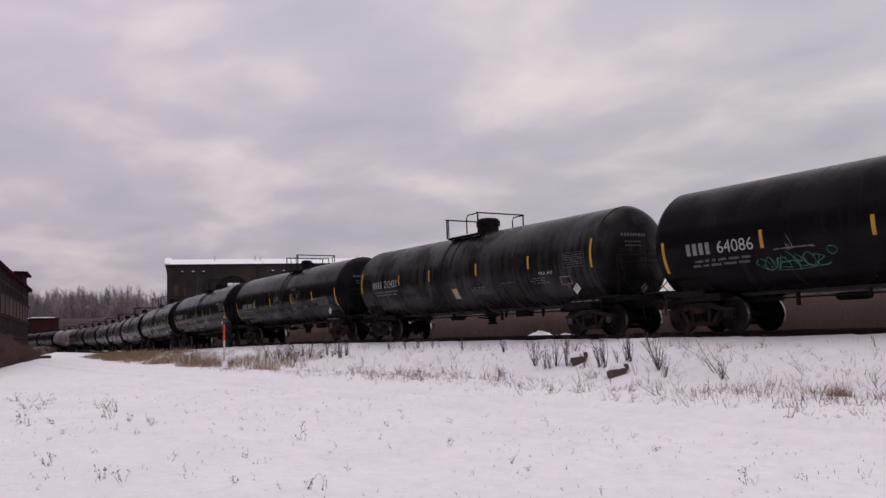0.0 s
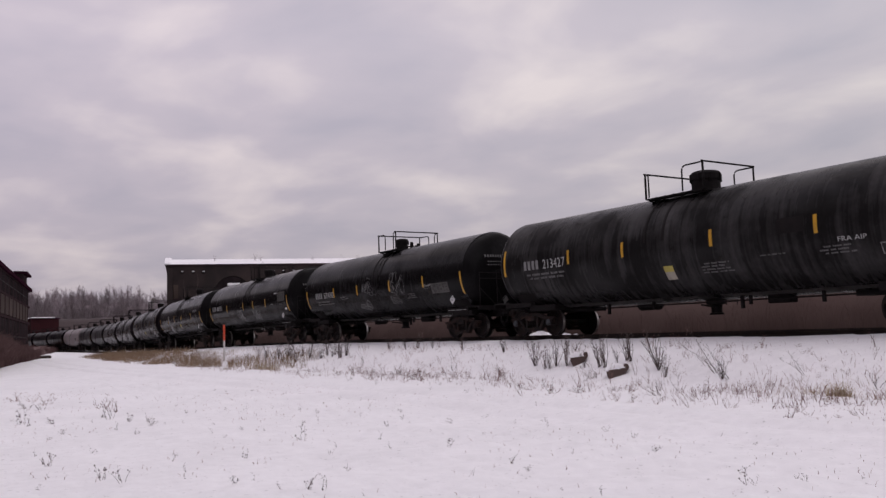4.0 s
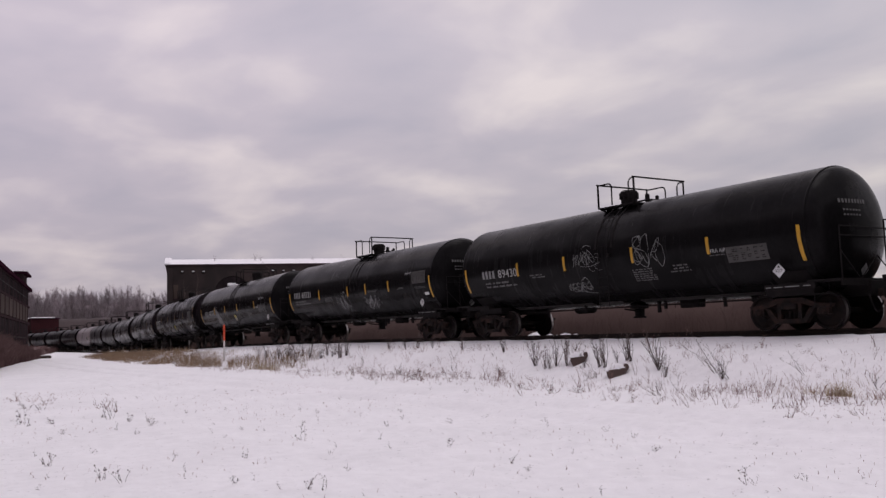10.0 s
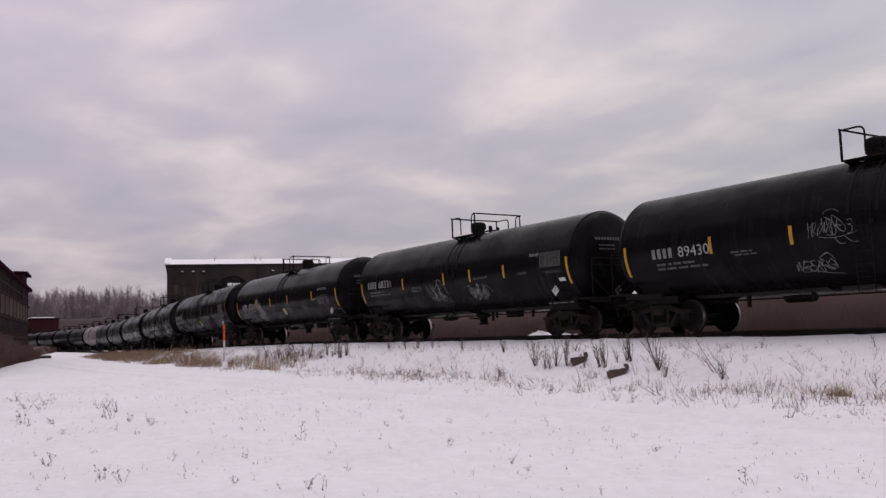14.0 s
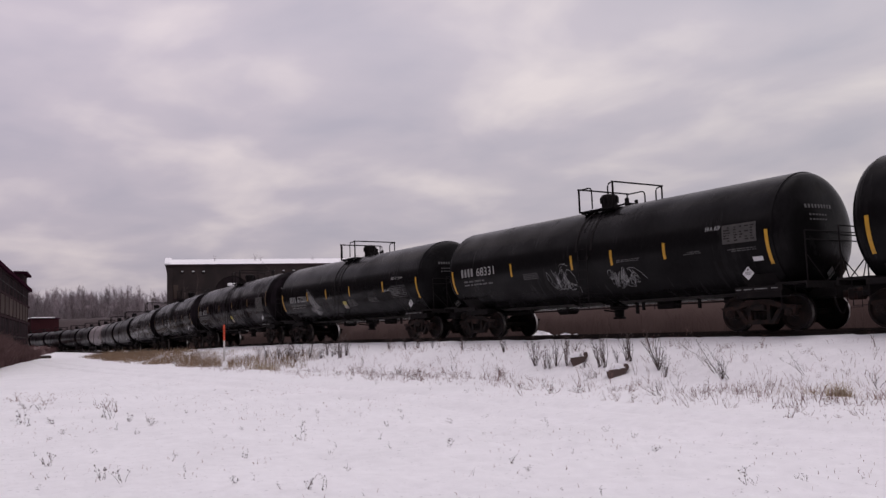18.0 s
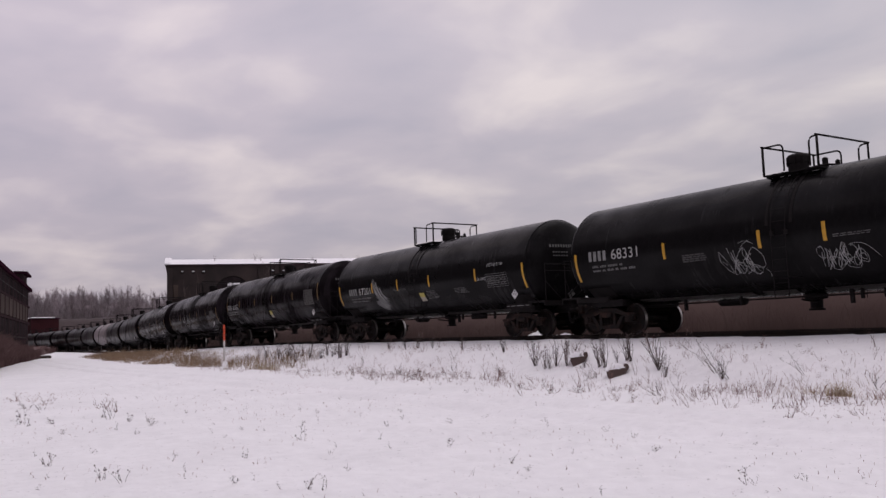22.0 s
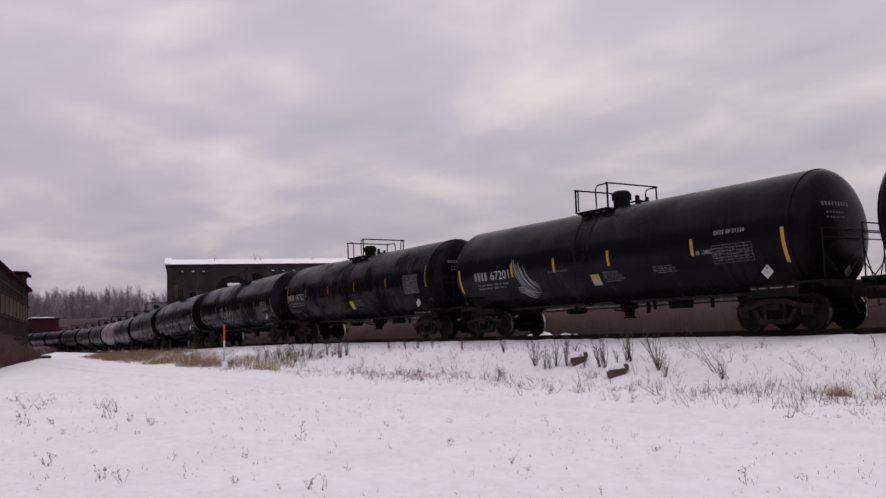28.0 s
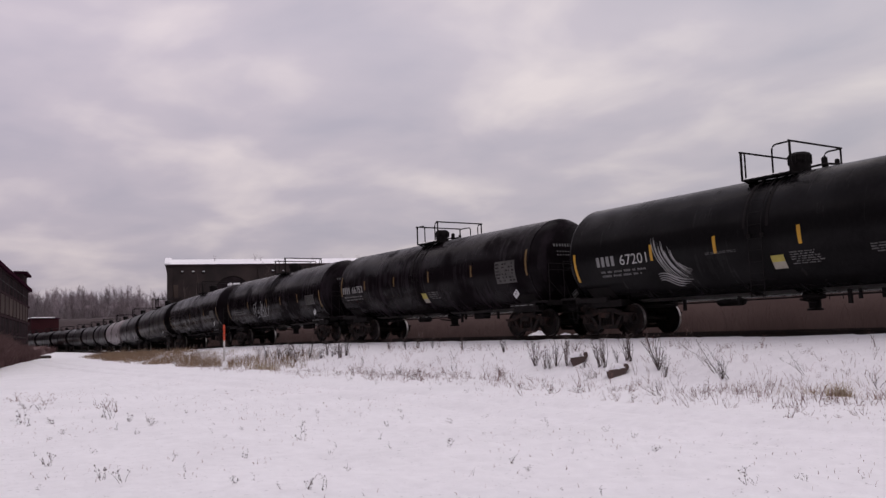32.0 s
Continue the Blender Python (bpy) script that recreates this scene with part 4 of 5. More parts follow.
TABLE = material("grey_data_panel", (0.064, 0.060, 0.057), 0.6, (0.034, 0.032, 0.031), 4, 0.8)
wheels = []
SPECS = [
    dict(u=28.60, seed=1, number="64086", label="black tank car with white lettering and a teal scrawl", number_at=(-6.2, -4.05, -0.40, 0.32), sheets=(-3.8, -0.88, 1.2, 3.9),
         spray=(((0.016, (6, 5, 2, 0, 6, 1, 4)), -3.9, -2.1, -1.0, -0.66, TEAL, ((-3.72, -0.85, 0.16, 0.18), (-2.62, -0.8, 0.16, 0.17), (-1.98, -0.62, 0.13, 0.10)), (((-3.6, -1.02), (-3.0, -1.1), (-2.2, -0.98)), ((-3.2, -0.55), (-2.9, -0.7), (-2.95, -1.08)))), ((0.012, 2), -3.15, -2.95, -0.5, -0.35, WORN_WHITE, (), (((-3.5, -0.48), (-2.9, -0.42), (-2.35, -0.5)), ((-3.1, -0.12), (-3.05, -0.25), (-2.95, -0.42))))), bars=((-3.5, -2.4, -0.5, -0.42, 1),)),
    dict(u=11.03, seed=2, pale_caps=True, bare_side=True, half=7.72, number="213427", label="long black tank car with streaked sides and a wide manway", paint=STREAKED, number_at=(-6.5, -4.4, -0.24, 0.30),
         stripes=(0.54, -0.38, (-0.20, 0.25)), sheets=(-4.24, -1.83, 1.43, 4.5), deck=(-1.35, 0.8), manway=(0.44, 0.60), lid=1.35, wings=(0.12, 0.2, 0.75, 0.68), ruled=True, table=(6.3, 7.3, -0.28, 0.15), placard=6.85,
         texts=(("FRA AIP", 5.0, 5.72, -0.45, 0.11),), bars=((4.5, 5.4, -0.75, -0.5, 3), (0.95, 2.0, -0.95, -0.6, 4), (2.85, 3.6, -0.62, -0.55, 1)),
         labels=((-0.36, -0.02, -0.78, -0.6, LEMON), (-0.36, -0.02, -1.04, -0.78, CREAM), (5.98, 6.5, -0.60, -0.575, WORN_WHITE), (5.98, 6.5, -0.86, -0.835, WORN_WHITE), (5.98, 6.005, -0.835, -0.60, WORN_WHITE), (6.475, 6.5, -0.835, -0.60, WORN_WHITE), (6.2, 6.32, -0.98, -0.90, RED), (3.43, 4.2, -0.11, 0.27, IRON))),
    dict(u=-6.39, seed=3, number="89430", label="black tank car with white loop graffiti on its side", number_at=(-5.98, -3.95, -0.38, 0.28), sheets=(-3.91, -1.48, 1.52, 4.29),
         spray=(((0.013, (0, 3, 1, 5, 2, 4, 3, 6, 2)), -1.0, 0.1, -0.24, 0.16, WORN_WHITE, (), (((-0.62, 0.22), (-0.4, 0.42), (-0.2, 0.22)), ((-0.75, -0.3), (-0.3, -0.42), (0.2, -0.25)), ((-0.35, -0.35), (-0.3, -0.55), (-0.12, -0.5)), ((-0.1, -0.35), (0.05, -0.55), (0.2, -0.48)))), ((0.015, (5, 2, 4, 3, 0, 6)), -1.6, -0.5, -1.15, -0.80, WORN_WHITE, ((-0.7, -0.9, 0.2, 0.2),), (((-1.55, -0.95), (-1.2, -1.2), (-0.45, -1.3)),)),
                ((0.014, (4, 6, 3)), 1.62, 2.5, -0.5, 0.3, WORN_WHITE, ((2.05, 0.0, 0.16, 0.42), (1.72, 0.2, 0.16, 0.18), (2.6, -0.22, 0.17, 0.34), (1.72, -0.28, 0.14, 0.2)))), table=(4.85, 6.1, -0.70, -0.28),
         texts=(("FRA AIP", 4.36, 4.85, -0.38, 0.10),), bars=((1.42, 2.3, -1.0, -0.58, 6), (2.85, 3.6, -0.82, -0.56, 3), (4.3, 4.9, -0.47, -0.42, 1), (-3.3, -2.5, -0.54, -0.38, 2))),
    dict(u=-23.05, seed=4, number="68331", label="clean black tank car with two white scrawls", number_at=(-6.42, -4.36, -0.22, 0.30), sheets=(-3.37, -0.23, 1.56, 3.66),
         spray=(((0.011, 7), -1.3, -0.45, -1.02, -0.38, SPRAY, ((-0.42, -0.66, 0.25, 0.27), (-0.95, -0.86, 0.17, 0.16), (-0.5, -0.95, 0.16, 0.14), (-0.74, -0.74, 0.1, 0.12)), (((-0.86, -0.36), (-0.5, -0.05), (-0.55, -0.22)), ((-0.86, -0.22), (-0.7, -0.1), (-0.42, -0.26)), ((-0.4, -0.9), (-0.1, -0.95), (-0.22, -1.22)))),
                ((0.011, 9), 1.35, 2.3, -1.05, -0.5, SPRAY, ((1.36, -0.66, 0.1, 0.14), (1.66, -0.98, 0.21, 0.18), (2.08, -1.02, 0.19, 0.14), (2.34, -0.85, 0.14, 0.17), (2.36, -0.86, 0.07, 0.08), (1.95, -0.85, 0.12, 0.12)), (((2.1, -0.55), (2.5, -0.4), (2.76, -0.92)),))), table=(5.68, 6.73, -0.20, 0.30),
         texts=(("FRA AIP", 5.14, 5.64, 0.20, 0.11),), bars=((4.34, 4.96, -0.36, -0.26, 2), (-2.75, -1.9, -0.56, -0.33, 4), (5.8, 6.67, -0.42, -0.32, 2), (1.76, 2.69, -0.34, -0.25, 2)),
         labels=((6.5, 6.8, -0.72, -0.6, PLACARD),)),
    dict(u=-39.83, seed=5, number="67201", label="black tank car with feathery white spray and a yellow label", number_at=(-6.05, -3.98, -0.42, 0.30), sheets=(-3.80, -1.56, 0.96, 4.19), deck=(-1.02, 0.45), outside_valve=True, lid=1.01, manway=(0.29, 0.55), wings=(0.12, 0.2, 0.52, 0.48),
         spray=(("feather", -3.75, -2.48, -1.3, 0.28, SPRAY),), ruled=True, table=(4.85, 6.1, -0.68, -0.20), texts=(("SR 1345C", 4.31, 4.85, -0.39, 0.11), ("DOT-SP 21134", 4.97, 5.93, 0.08, 0.11)),
         bars=((0.6, 1.5, -0.92, -0.55, 6), (2.66, 3.6, -0.8, -0.55, 4), (-1.9, -0.9, -0.42, -0.34, 2)), labels=((0.05, 0.42, -0.80, -0.62, LEMON), (0.05, 0.42, -1.0, -0.80, CREAM)), placard=6.49),
    dict(u=-56.35, seed=6, number="66752", label="streaked black tank car with a yellow label", paint=BLACK_DUSTY, number_at=(-6.9, -4.9, -0.30, 0.30), stripes=(0.50, -0.40, (-0.22, 0.20)),
         sheets=(-4.7, -2.03, 0.75, 3.75), deck=(-1.0, 0.6), table=(5.25, 6.4, -0.6, 0.2), labels=((0.0, 0.35, -0.9, -0.65, LEMON), (0.0, 0.35, -1.1, -0.9, CREAM)), bars=((0.5, 1.3, -0.95, -0.6, 4),)),
    dict(u=-72.90, seed=7, number="", label="dusty black tank car with a pale scrawl", paint=BLACK_DUSTY, sheets=(-3.4, -0.3, 1.8, 4.2), spray=(((0.03, 6), -2.7, -0.6, -1.0, -0.1, SPRAY),), table=(5.2, 6.3, -0.6, -0.1)),
]
for k in range(8, 19):
    SPECS.append(dict(u=-72.9 - 16.7 * (k - 7), seed=k, number="", label="distant dusty black tank car" if k != 11 else "distant pale grey tank car", paint=GREY_TANK if k == 11 else (BLACK_DUSTY if k == 8 else FAR_BLACK),
                      deck=(-0.4, 1.15) if k % 3 else (-1.0, 0.5), table=(5.2, 6.3, -0.6, -0.1), sheets=(-0.3, 3.7) if k < 10 else ()))
cars = []
for sp in SPECS:
    first = len(wheels)
    cars.append((tank_car(sp), sp, wheels[first:]))

# ---- brick works behind the line ----
def brick_works():
    """Long dark brick hall whose end wall faces the field; snow on a low hipped roof."""
    b = thing("brick_hall", "dark brown brick industrial hall with a snow-covered roof", "building", pose(-113.0, 31.0, 0, 0, 0, -16.3))
    # local y runs along the wall that faces the field, x into the building (negative)
    W, H, DEEP = 46.0, 11.15, 60.0
    arch = [(6.0, 4.6), (6.0, 7.5)] + [(8.3 - 2.3 * math.cos(math.pi * k / 12), 7.5 + 2.3 * math.sin(math.pi * k / 12)) for k in range(1, 12)] + [(10.6, 7.5), (10.6, 4.6)]
    s = Shape()
    for y0, y1 in ((0.0, 6.0), (10.6, W)):
        s.box(-0.5, 0, y0, y1, 0, H)
    s.box(-0.5, 0, 6.0, 10.6, 0, 4.6)
    top = arch[1:-1]
    v = [(0, y, z) for y, z in top] + [(0, y, H) for y, z in top]
    v += [(-0.5, y, z) for y, z in top] + [(-0.5, y, H) for y, z in top]
    n = len(top)
    f = []
    for k in range(n - 1):
        f += [(k, k + 1, n + k + 1, n + k), (2 * n + k, 3 * n + k, 3 * n + k + 1, 2 * n + k + 1), (k, 2 * n + k, 2 * n + k + 1, k + 1)]
    s.add(v, f)
    part("wall", s.mesh("wall", BRICK_DARK), b)
    part("wall", Shape().box(-DEEP, -0.5, 0, 0.5, 0, H).mesh("wall", BRICK_DARK), b)
    part("wall", Shape().box(-DEEP, -0.5, W - 0.5, W, 0, H).mesh("wall", BRICK_DARK), b)
    part("wall", Shape().box(-DEEP - 0.5, -DEEP, 0, W, 0, H).mesh("wall", BRICK_DARK), b)
    part("cornice", Shape().box(-DEEP - 0.7, 0.2, -0.2, W + 0.2, H, H + 0.22, 0.03).mesh("cornice", BRICK_BROWN), b)
    run, rise, z = 7.0, 1.3, H + 0.22
    v = [(0.25, -0.25, z), (0.25, W + 0.25, z), (-DEEP - 0.75, W + 0.25, z), (-DEEP - 0.75, -0.25, z),
         (-run, 0.3, z + rise), (-run, W - 0.3, z + rise), (-DEEP + run, W - 0.3, z + rise), (-DEEP + run, 0.3, z + rise)]
    f = [(0, 1, 5, 4), (1, 2, 6, 5), (2, 3, 7, 6), (3, 0, 4, 7), (4, 5, 6, 7), (3, 2, 1, 0)]
    part("roof", mesh_of("roof", v, f, SNOW), b, "snow-covered low hipped roof")
    v = [(0.27, -0.3, z - 0.02), (0.27, 0.5, z - 0.02), (-run, 0.5, z + rise - 0.1), (-run, -0.3, z + rise - 0.1), (0.27, -0.3, z + 0.12), (0.27, 0.5, z + 0.12), (-run, 0.5, z + rise + 0.22), (-run, -0.3, z + rise + 0.22)]
    part("roof_verge", mesh_of("verge", v, [(0, 1, 2, 3), (7, 6, 5, 4), (0, 4, 5, 1), (1, 5, 6, 2), (2, 6, 7, 3), (3, 7, 4, 0)], SNOW), b, "raised snow-covered verge at the roof's end")
    # arched window, recessed
    win = part("window", mesh_of("window", [(-0.32, y, zz) for y, zz in arch], [tuple(range(len(arch)))], PANE), b)
    fr = Shape()
    fr.tube([(-0.26, y, zz) for y, zz in arch[1:-1]], 0.09, 6)
    for y in (7.15, 8.3, 9.45):
        fr.box(-0.30, -0.22, y - 0.05, y + 0.05, 4.6, 9.3)
    fr.box(-0.30, -0.2, 6.0, 10.6, 7.4, 7.55)
    part("window_frame", fr.mesh("frame", IRON), win)
    part("window_sill", Shape().box(-0.3, 0.25, 5.8, 10.8, 4.45, 4.6, 0.02).mesh("sill", BRICK_BROWN), win)
    drift = Shape().box(-0.31, 0.1, 7.6, 9.3, 8.45, 8.85, 0.1)
    part("snow_ledge", drift.mesh("snow_ledge", SNOW), win)
    for y in (1.9, 3.3, 4.6, 13.6, 15.0, 16.4):
        vent = part("wall_vent", Shape().box(0.0, 0.12, y - 0.18, y + 0.18, 10.15, 10.4, 0.02).mesh("vent", IRON), b)
        part("snow_cap", Shape().box(0.0, 0.2, y - 0.16, y + 0.16, 10.4, 10.48, 0.02).mesh("cap", SNOW), vent)
    for y, w, z0, z1 in ((1.1, 0.6, 6.9, 8.7), (3.6, 1.2, 4.0, 7.0), (22.5, 2.0, 4.0, 8.0), (28.0, 2.0, 4.0, 8.0), (34.0, 2.0, 4.0, 8.0), (40.0, 2.0, 4.0, 8.0)):
        p = part("boarded_window", Shape().box(0.0, 0.06, y - w / 2, y + w / 2, z0, z1, 0.01).mesh("boards", TAN if y == 1.1 else PANE), b)
        part("window_sill", Shape().box(0.0, 0.2, y - w / 2 - 0.1, y + w / 2 + 0.1, z0 - 0.15, z0).mesh("sill", BRICK_BROWN), p)
    for y in (0.36, 12.0, 20.2, 30.5, 40.6, 45.6):
        part("pilaster", Shape().box(0.0, 0.22, y - 0.35, y + 0.35, 0, H - 0.3, 0.02).mesh("pilaster", BRICK_DARK), b)
    for y, sc, k in ((6.2, 1.0, 0), (11.6, 1.3, 1), (12.3, 1.0, 2), (19.6, 1.0, 0), (26.2, 1.1, 1), (27.0, 0.9, 2)):
        part("roof_growth", cached(("growth", k), lambda k=k: weed(320 + k, 0.9, 14, 0.5, TWIG, 0.007, 0.0, 0.0, 0.2)), b, "leafless twigs growing on the roof", at=pose(-run + 2.4, y, z + rise - 0.5, 0, 0, 70 * k) @ Matrix.Scale(sc, 4))


# ---- long works building beside the lane ----
def lane_building():
    d = Vector((-0.982, 0.190, 0))
    turn = math.degrees(math.atan2(d.y, d.x))
    b = thing("lane_building", "two-storey brown works building with tan panels and dark windows", "building", pose(-49.0, 3.16, 0, 0, 0, turn))
    # local x runs away from the camera, the lane lies on the -y side
    L, H, BAY = 53.4, 7.5, 3.6
    part("core", Shape().box(0, L, 0.30, 14, 0, H - 0.1).mesh("core", BRICK_BROWN), b)
    v = [(-0.6, -0.2, H), (L + 0.5, -0.2, H), (L + 0.5, 7, H + 0.5), (-0.6, 7, H + 0.5), (-0.6, 14.3, H), (L + 0.5, 14.3, H)]
    v += [(x, y, z - 0.3) for x, y, z in v]
    f = [(0, 1, 2, 3), (3, 2, 5, 4), (6, 9, 8, 7), (9, 10, 11, 8), (0, 6, 7, 1), (4, 5, 11, 10), (1, 7, 8, 2), (2, 8, 11, 5), (0, 3, 9, 6), (3, 4, 10, 9)]
    part("roof", mesh_of("roof", v, f, MAROON), b, "dark maroon overhanging roof")
    n = int(L / BAY)
    lay = [("ground_window", 0.9, 3.6, PANE), ("panel", 3.95, 5.4, TAN), ("window", 5.65, 7.05, PANE)]
    for nm, z0, z1, mt in lay:
        me = Shape().box(0.34, BAY - 0.34, 0.03, 0.30, z0, z1, 0.01).mesh(nm, mt)
        bars = Shape()
        for k in (1, 2):
            x = 0.34 + (BAY - 0.68) * k / 3
            bars.box(x - 0.04, x + 0.04, 0.015, 0.05, z0, z1)
        bars.box(0.34, BAY - 0.34, 0.015, 0.05, (z0 + z1) / 2 - 0.04, (z0 + z1) / 2 + 0.04)
        bme = bars.mesh("glazing_grid", IRON)
        for k in range(n):
            p = part(nm, me, b, at=(k * BAY + 0.2, 0, 0))
            if mt is PANE:
                part("glazing_grid", bme, p)
    pil = Shape().box(-0.24, 0.24, 0.0, 0.30, 0, H - 0.3, 0.02).mesh("pilaster", BRICK_BROWN)
    for k in range(n + 1):
        part("pilaster", pil, b, at=(k * BAY + 0.2, 0, 0))
    for z in (3.78, 5.52, 7.2):
        part("string_course", Shape().box(0, L, 0.012, 0.30, z - 0.1, z + 0.1).mesh("course", BRICK_BROWN), b)
    tower = part("stair_tower", Shape().box(L - 5.0, L - 0.2, 0.3, 6.0, H - 2, 8.75, 0.03).mesh("tower", BRICK_BROWN), b)
    part("tower_roof", Shape().box(L - 5.4, L + 0.5, -0.1, 6.5, 8.75, 9.0, 0.03).mesh("tower_roof", MAROON), tower)
    part("snow_cover", Shape().box(L - 5.3, L + 0.4, 0.0, 6.4, 9.0, 9.08, 0.03).mesh("snow_cover", SNOW), tower)


def red_shed():
    b = thing("red_shed", "dark red wooden shed with a snowy roof", "shed", pose(-237.0, 34.2, 0))
    part("wall", Shape().box(-3, 3, -3.2, 3.2, 0, 7.9, 0.03).mesh("wall", SHED), b)
    part("roof", Shape().box(-3.3, 3.3, -3.3, 3.5, 7.9, 8.15, 0.03).mesh("roof", MAROON), b)
    part("snow_cover", Shape().box(-3.2, 3.2, -3.2, 2.2, 8.15, 8.4, 0.08).mesh("snow_cover", SNOW), b)
    for y in (-1.9, 0.2, 2.2):
        part("door", Shape().box(3.0, 3.1, y - 0.8, y + 0.8, 0, 3.6, 0.02).mesh("door", PANE), b)


# ---- woods, brush and grass ----
def limb_pts(rng, p, d, ln, n=4, bend_=0.12, lift=0.0):
    pts = [Vector(p)]
    d = Vector(d).normalized()
    for k in range(n):
        d = (d + Vector((rng.uniform(-bend_, bend_), rng.uniform(-bend_, bend_), rng.uniform(-bend_, bend_) + lift))).normalized()
        pts.append(pts[-1] + d * ln / n)
    return pts


def bare_tree(seed, height):
    """A leafless poplar: tapered trunk, steep limbs, fine twigs."""
    rng = random.Random(seed)
    t, c = Shape(), Shape()
    trunk = limb_pts(rng, (0, 0, -0.3), (rng.uniform(-0.05, 0.05), rng.uniform(-0.05, 0.05), 1), height * 0.86, 7, 0.07)
    r0 = height * 0.013
    t.tube(trunk, [r0 * (1 - 0.9 * k / 7) for k in range(8)], 6)
    for k in range(30):
        q = rng.uniform(0.22, 0.97)
        i = min(6, int(q * 7))
        p = trunk[i].lerp(trunk[i + 1], q * 7 - i)
        w = rng.uniform(0, 6.283)
        ln = height * (0.13 + 0.20 * (1 - q)) * rng.uniform(0.7, 1.15)
        br = limb_pts(rng, p, (math.cos(w), math.sin(w), rng.uniform(1.2, 2.8)), ln, 4, 0.16, 0.08)
        t.tube(br, [r0 * 0.32 * (1 - q * 0.6) * (1 - 0.8 * m / 4) for m in range(5)], 3)
        for m in range(24):
            z = rng.uniform(0.15, 1.0) * 4
            j = min(3, int(z))
            s = br[j].lerp(br[j + 1], z - j)
            w2 = rng.uniform(0, 6.283)
            tw = limb_pts(rng, s, (math.cos(w2), math.sin(w2), rng.uniform(0.4, 2.4)), ln * rng.uniform(0.25, 0.6), 2, 0.25, 0.1)
            c.tube(tw, [0.018, 0.014, 0.007], 3)
    return t.mesh("trunk", BARK), c.mesh("twigs", TWIG)


tree_kinds = [bare_tree(40 + k, h) for k, h in enumerate((17.5, 16.2, 18.3, 15.0, 16.8, 15.6))]
rng = random.Random(5)


def plant_tree(x, y, z, kind_, scale, turn):
    b = thing("bare_tree", "leafless grey winter tree", "tree", pose(x, y, z, 0, 0, turn) @ Matrix.Scale(scale, 4), "trees of the far wood")
    part("trunk", tree_kinds[kind_][0], b)
    part("crown", tree_kinds[kind_][1], b)


def eye_line(deg, dist):
    """A place at a bearing from the way across the line, towards the far end of the train."""
    return (-dist * math.sin(radians(deg)), dist * math.cos(radians(deg)))


for k in range(265):
    deg = 70.0 + 14.5 * (k + rng.random()) / 265
    dist = rng.uniform(262, 330) if deg < 80.8 else rng.uniform(324, 348)
    x, y = eye_line(deg, dist)
    clump = noise.noise((deg * 1.7, 8.3, 0))
    if clump < -0.15 and rng.random() < 0.3:
        continue
    crest = 1.035 + 0.09 * clump + 0.10 * math.exp(-((deg - 79.7) / 0.8) ** 2)
    plant_tree(x, y, ground_z(x, y), rng.randrange(6), crest * dist / 285 * rng.uniform(0.85, 1.03), rng.uniform(0, 360))


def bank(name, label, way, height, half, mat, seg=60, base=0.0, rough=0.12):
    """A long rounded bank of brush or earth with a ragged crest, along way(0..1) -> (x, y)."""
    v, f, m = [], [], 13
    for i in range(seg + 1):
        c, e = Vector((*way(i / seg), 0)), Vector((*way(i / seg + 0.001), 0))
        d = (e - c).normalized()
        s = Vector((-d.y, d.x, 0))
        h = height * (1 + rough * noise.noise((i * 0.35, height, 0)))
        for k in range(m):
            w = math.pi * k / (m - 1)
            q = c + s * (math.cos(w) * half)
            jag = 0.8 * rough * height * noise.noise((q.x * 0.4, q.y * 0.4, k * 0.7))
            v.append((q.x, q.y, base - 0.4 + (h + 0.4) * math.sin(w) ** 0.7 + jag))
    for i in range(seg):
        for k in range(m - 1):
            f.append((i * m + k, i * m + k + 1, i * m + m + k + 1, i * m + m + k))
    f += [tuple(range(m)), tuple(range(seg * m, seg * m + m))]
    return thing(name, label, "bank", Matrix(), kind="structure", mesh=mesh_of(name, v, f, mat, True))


bank("far_bank", "brown grassy bank below the far wood", lambda q: eye_line(82.5 - 16.5 * q, 259 + 6 * q), 8.5, 9, BANK, 90, 0.0, 0.03)


def blades(name, label, count, place, height, width, mat, seed, lean=0.35):
    """Loose grass or reed: one narrow bent blade a stem, all in one object."""
    r = random.Random(seed)
    v, f = [], []
    for k in range(count):
        x, y, z, s = place(r)
        h = height * s * r.uniform(0.55, 1.15)
        w, t = width * r.uniform(0.6, 1.3), r.uniform(0, 6.283)
        dx, dy = math.cos(t) * w / 2, math.sin(t) * w / 2
        lx, ly = r.gauss(0, lean) * h, r.gauss(0, lean) * h
        o = len(v)
        v += [(x - dx, y - dy, z - 0.03), (x + dx, y + dy, z - 0.03), (x + lx * 0.35 + dx * 0.8, y + ly * 0.35 + dy * 0.8, z + h * 0.6), (x + lx * 0.35 - dx * 0.8, y + ly * 0.35 - dy * 0.8, z + h * 0.6), (x + lx, y + ly, z + h)]
        f += [(o, o + 1, o + 2, o + 3), (o + 3, o + 2, o + 4)]
    return thing(name, label, "grass", Matrix(), kind="stuff", mesh=mesh_of(name, v, f, mat))


def behind_line(r):
    x = r.uniform(-105, 12)
    y = track_y(x) + r.uniform(3.6, 7.5)
    return x, y, ground_z(x, y), 1.0


